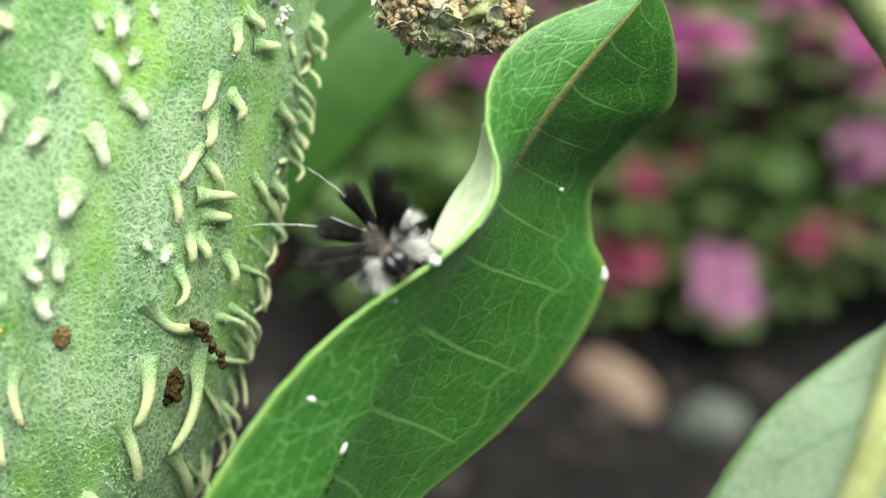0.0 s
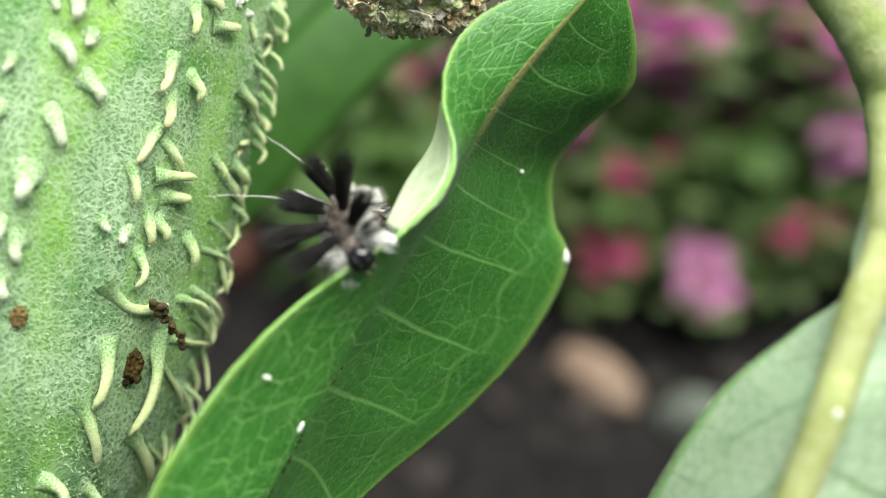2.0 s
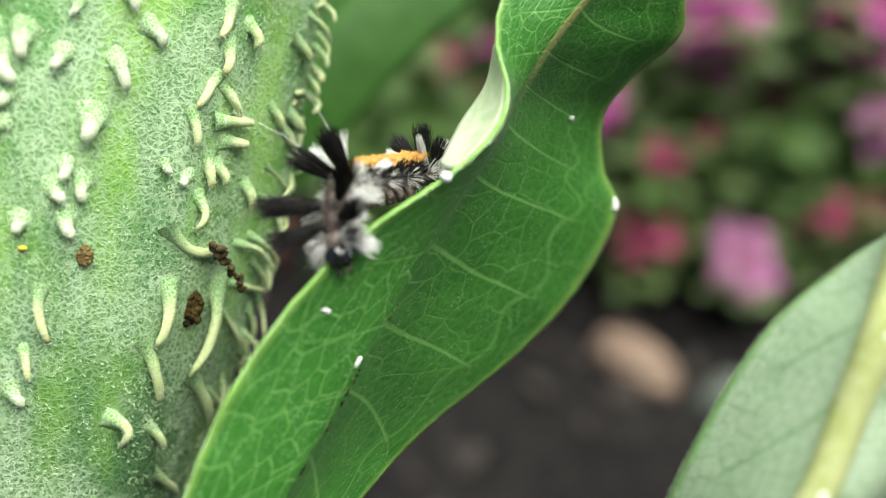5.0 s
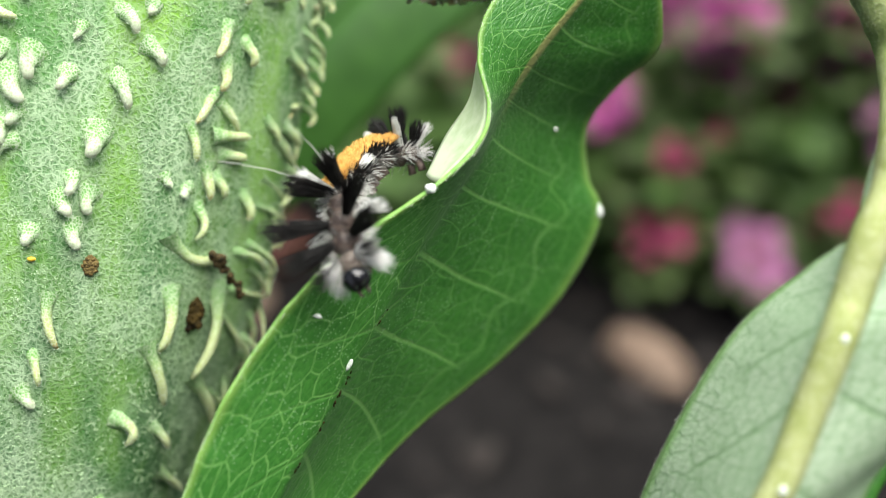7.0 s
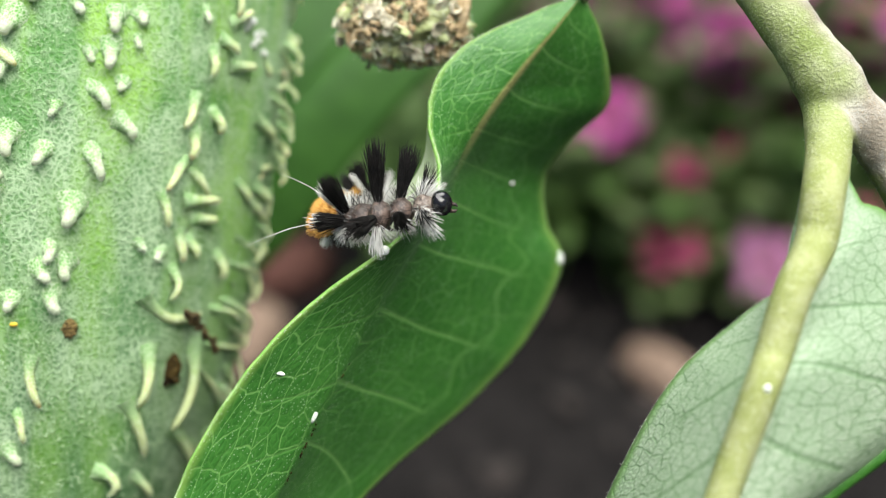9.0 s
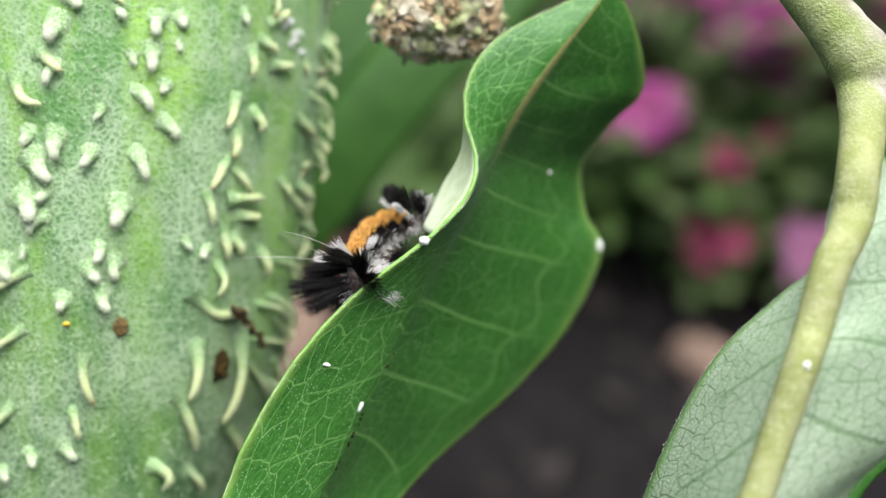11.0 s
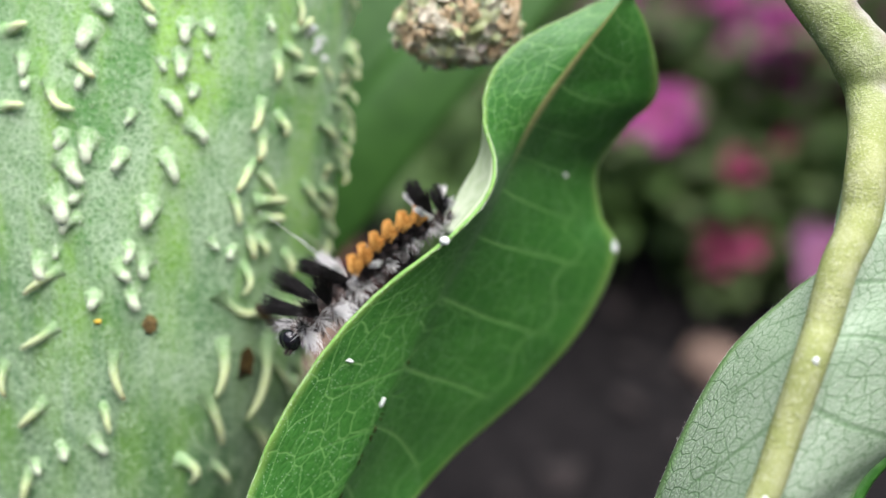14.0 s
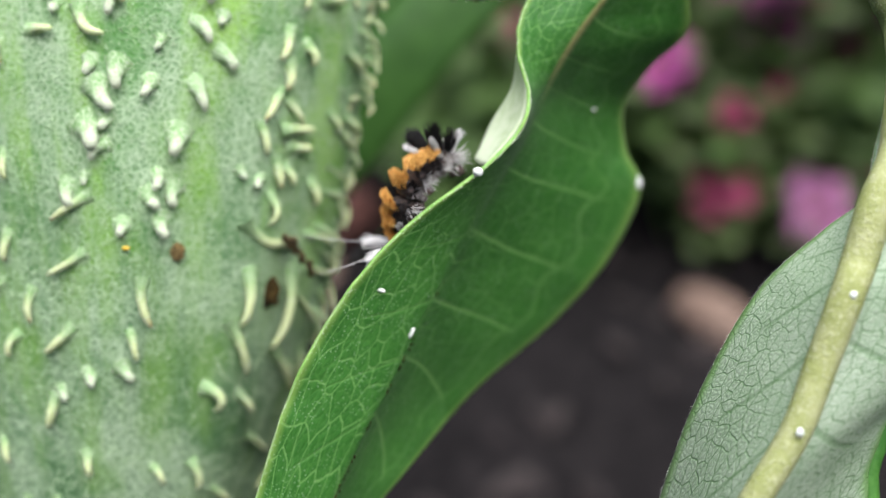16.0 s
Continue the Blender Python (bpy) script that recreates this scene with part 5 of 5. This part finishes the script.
def body_rows(spines):
    """Poses of the head and the segments, in the caterpillar's space, for each row of time, tail, hind, fore and head places."""
    rows = [[] for _ in range(NUM + 1)]
    for t, tail, hind, fore, face in spines:
        line = smooth_line([tail, hind, fore, face], 61)[::-1]
        run = [0.0]
        for p, q in zip(line, line[1:]):
            run.append(run[-1] + (q - p).length)
        if t < 2.6:
            ups = (-0.65, 0.65, 0.4), (-0.85, 0.52, 0.2), (-0.6, 0.75, 0.2)
        elif t < 4.9:
            ups = (-0.6, 0.5, 0.5), (-0.6, 0.75, 0.1), (-0.55, 0.8, 0.15)
        elif t < 7.6:
            ups = (-0.45, 0.45, 0.75), (-0.6, 0.75, 0.2), (-0.5, 0.8, 0.2)
        elif t < 10:
            ups = (0.0, 0.6, 0.8), (-1.0, 0.15, 0.1), (-0.4, 0.8, 0.0)
        else:
            ups = (-0.6, 0.5, 0.6), (-0.62, 0.54, 0.50), (-0.62, 0.58, 0.45)
        ups = [Vector(q).normalized() for q in ups]
        for i in range(NUM + 1):
            want = run[-1] * ALONG[i]
            k = max(j for j in range(61) if run[j] <= want + 1e-9)
            k = min(k, 59)
            p = line[k].lerp(line[k + 1], (want - run[k]) / max(run[k + 1] - run[k], 1e-6))
            lo, hi = max(k - 4, 0), min(k + 5, 60)
            y = (line[lo] - line[hi]).normalized()
            w = 2 * i / NUM
            up = ups[0].lerp(ups[1], w) if w < 1 else ups[1].lerp(ups[2], w - 1)
            z = (up - y * up.dot(y)).normalized()
            x = y.cross(z)
            m = Matrix(((x.x, y.x, z.x, p.x * MM), (x.y, y.y, z.y, p.y * MM), (x.z, y.z, z.z, p.z * MM), (0, 0, 0, 1)))
            rows[i].append((t, m))
    return rows


def motions():
    spines = [
        (0, (-2.3, -1.0, -15.0), (-4.2, 0.5, -10.0), (-5.2, 0.6, -3.5), (-3.7, -1.2, 2.5)),
        (0.5, (-2.2, -1.0, -15.0), (-4.1, 0.5, -10.0), (-5.2, 0.7, -3.5), (-3.6, -1.1, 2.5)),
        (1, (-0.8, -1.0, -15.0), (-2.6, 0.6, -10.0), (-3.9, 0.9, -2.5), (-2.1, -1.4, 3.5)),
        (1.5, (0.2, -0.2, -15.0), (-1.5, 1.2, -10.0), (-2.9, 1.7, -2.5), (-0.6, -0.7, 3.5)),
        (2, (-1.5, -0.8, -15.0), (-3.2, 0.9, -10.0), (-4.8, 1.0, -2.5), (-3.0, -2.5, 2.5)),
        (2.5, (-1.0, 1.2, -12.0), (-4.0, 0.6, -7.5), (-6.4, -0.8, -3.0), (-8.3, -4.9, 0.0)),
    ]
    spines += [
        (3, (-1.7, 0.9, -12.0), (-4.7, 0.3, -8.0), (-6.8, -1.3, -3.0), (-8.6, -4.3, -1.0)),
        (3.5, (-2.3, 0.4, -12.0), (-5.6, -0.4, -8.0), (-7.9, -3.2, -2.0), (-11.1, -8.5, -2.0)),
        (4, (-2.6, 0.0, -12.0), (-6.1, -1.2, -8.0), (-9.0, -4.0, -2.0), (-12.0, -8.2, 0.5)),
        (4.5, (-2.6, 0.2, -12.0), (-6.1, -1.2, -8.0), (-8.8, -4.2, -1.0), (-12.0, -8.5, 1.0)),
        (5, (-1.8, 0.0, -10.0), (-5.8, -1.0, -6.0), (-9.5, -2.4, 0.0), (-9.3, -7.6, 4.0)),
        (5.2, (-1.8, -0.1, -10.0), (-5.8, -1.2, -6.0), (-9.5, -2.6, 0.0), (-8.8, -7.8, 4.5)),
    ]
    spines += [
        (7.3, (-2.8, 3.1, -11.0), (-7.1, 1.8, -6.0), (-7.4, -2.7, 3.0), (-5.2, -8.6, 9.0)),
        (7.5, (-1.8, 3.0, -11.0), (-6.2, 1.6, -6.0), (-6.2, -2.6, 3.0), (-3.7, -8.3, 9.0)),
        (8, (-2.1, 0.9, -12.0), (-5.8, 0.2, -7.0), (-5.5, -1.2, 2.0), (-0.4, -3.2, 6.0)),
        (8.5, (-2.3, 3.5, -11.0), (-6.2, 2.6, -7.0), (-2.2, 1.3, 1.0), (4.6, 2.3, 4.0)),
        (9, (-1.8, 4.2, -12.0), (-6.9, 2.2, -8.0), (-2.3, 2.1, 0.0), (4.9, 3.1, 3.0)),
        (9.5, (-1.8, 4.2, -12.0), (-7.1, 2.6, -8.0), (-2.4, 2.1, 0.0), (4.6, 2.0, 3.0)),
        (9.7, (-1.9, 3.7, -12.0), (-7.1, 1.8, -8.0), (-2.6, 1.4, 0.0), (4.4, 1.3, 3.0)),
    ]
    spines += [
        (12, (-0.9, 1.2, -4.0), (-6.0, -1.2, -3.0), (-10.4, -6.5, -3.0), (-13.5, -10.2, -4.0)),
        (12.5, (-1.0, 1.2, -4.0), (-6.0, -1.2, -3.0), (-10.1, -6.5, -3.0), (-13.6, -10.5, -4.0)),
        (13, (-0.5, 1.3, -4.0), (-5.9, -1.2, -3.0), (-11.1, -6.0, -2.0), (-15.2, -11.2, 2.4)),
        (13.5, (-0.9, 1.5, -4.0), (-6.2, -1.2, -3.0), (-11.2, -6.2, -1.0), (-15.5, -11.4, 3.6)),
        (14, (-0.8, 1.7, -4.0), (-6.1, -0.8, -3.0), (-11.4, -5.6, -2.0), (-16.5, -9.7, 2.0)),
    ]
    spines += [
        (14.5, (-0.5, 1.7, -4.0), (-5.8, -1.2, -3.0), (-10.9, -6.7, -4.0), (-12.5, -12.6, -6.0)),
        (15, (-2.0, 2.0, -4.0), (-6.9, -1.4, -2.5), (-9.6, -9.6, -4.0), (-10.6, -14.5, -7.0)),
        (15.5, (-2.2, 1.8, -4.0), (-7.0, -1.6, -2.5), (-10.2, -9.0, -4.0), (-11.0, -14.0, -7.0)),
        (16, (-3.6, 0.8, -4.0), (-8.0, -2.6, -0.5), (-8.4, -9.6, -4.5), (-9.6, -15.0, -8.0)),
    ]
    rows = body_rows(spines)
    walk(SKULL, rows[0])
    for seg, r in zip(SEGS, rows[1:]):
        walk(seg, r)


motions()
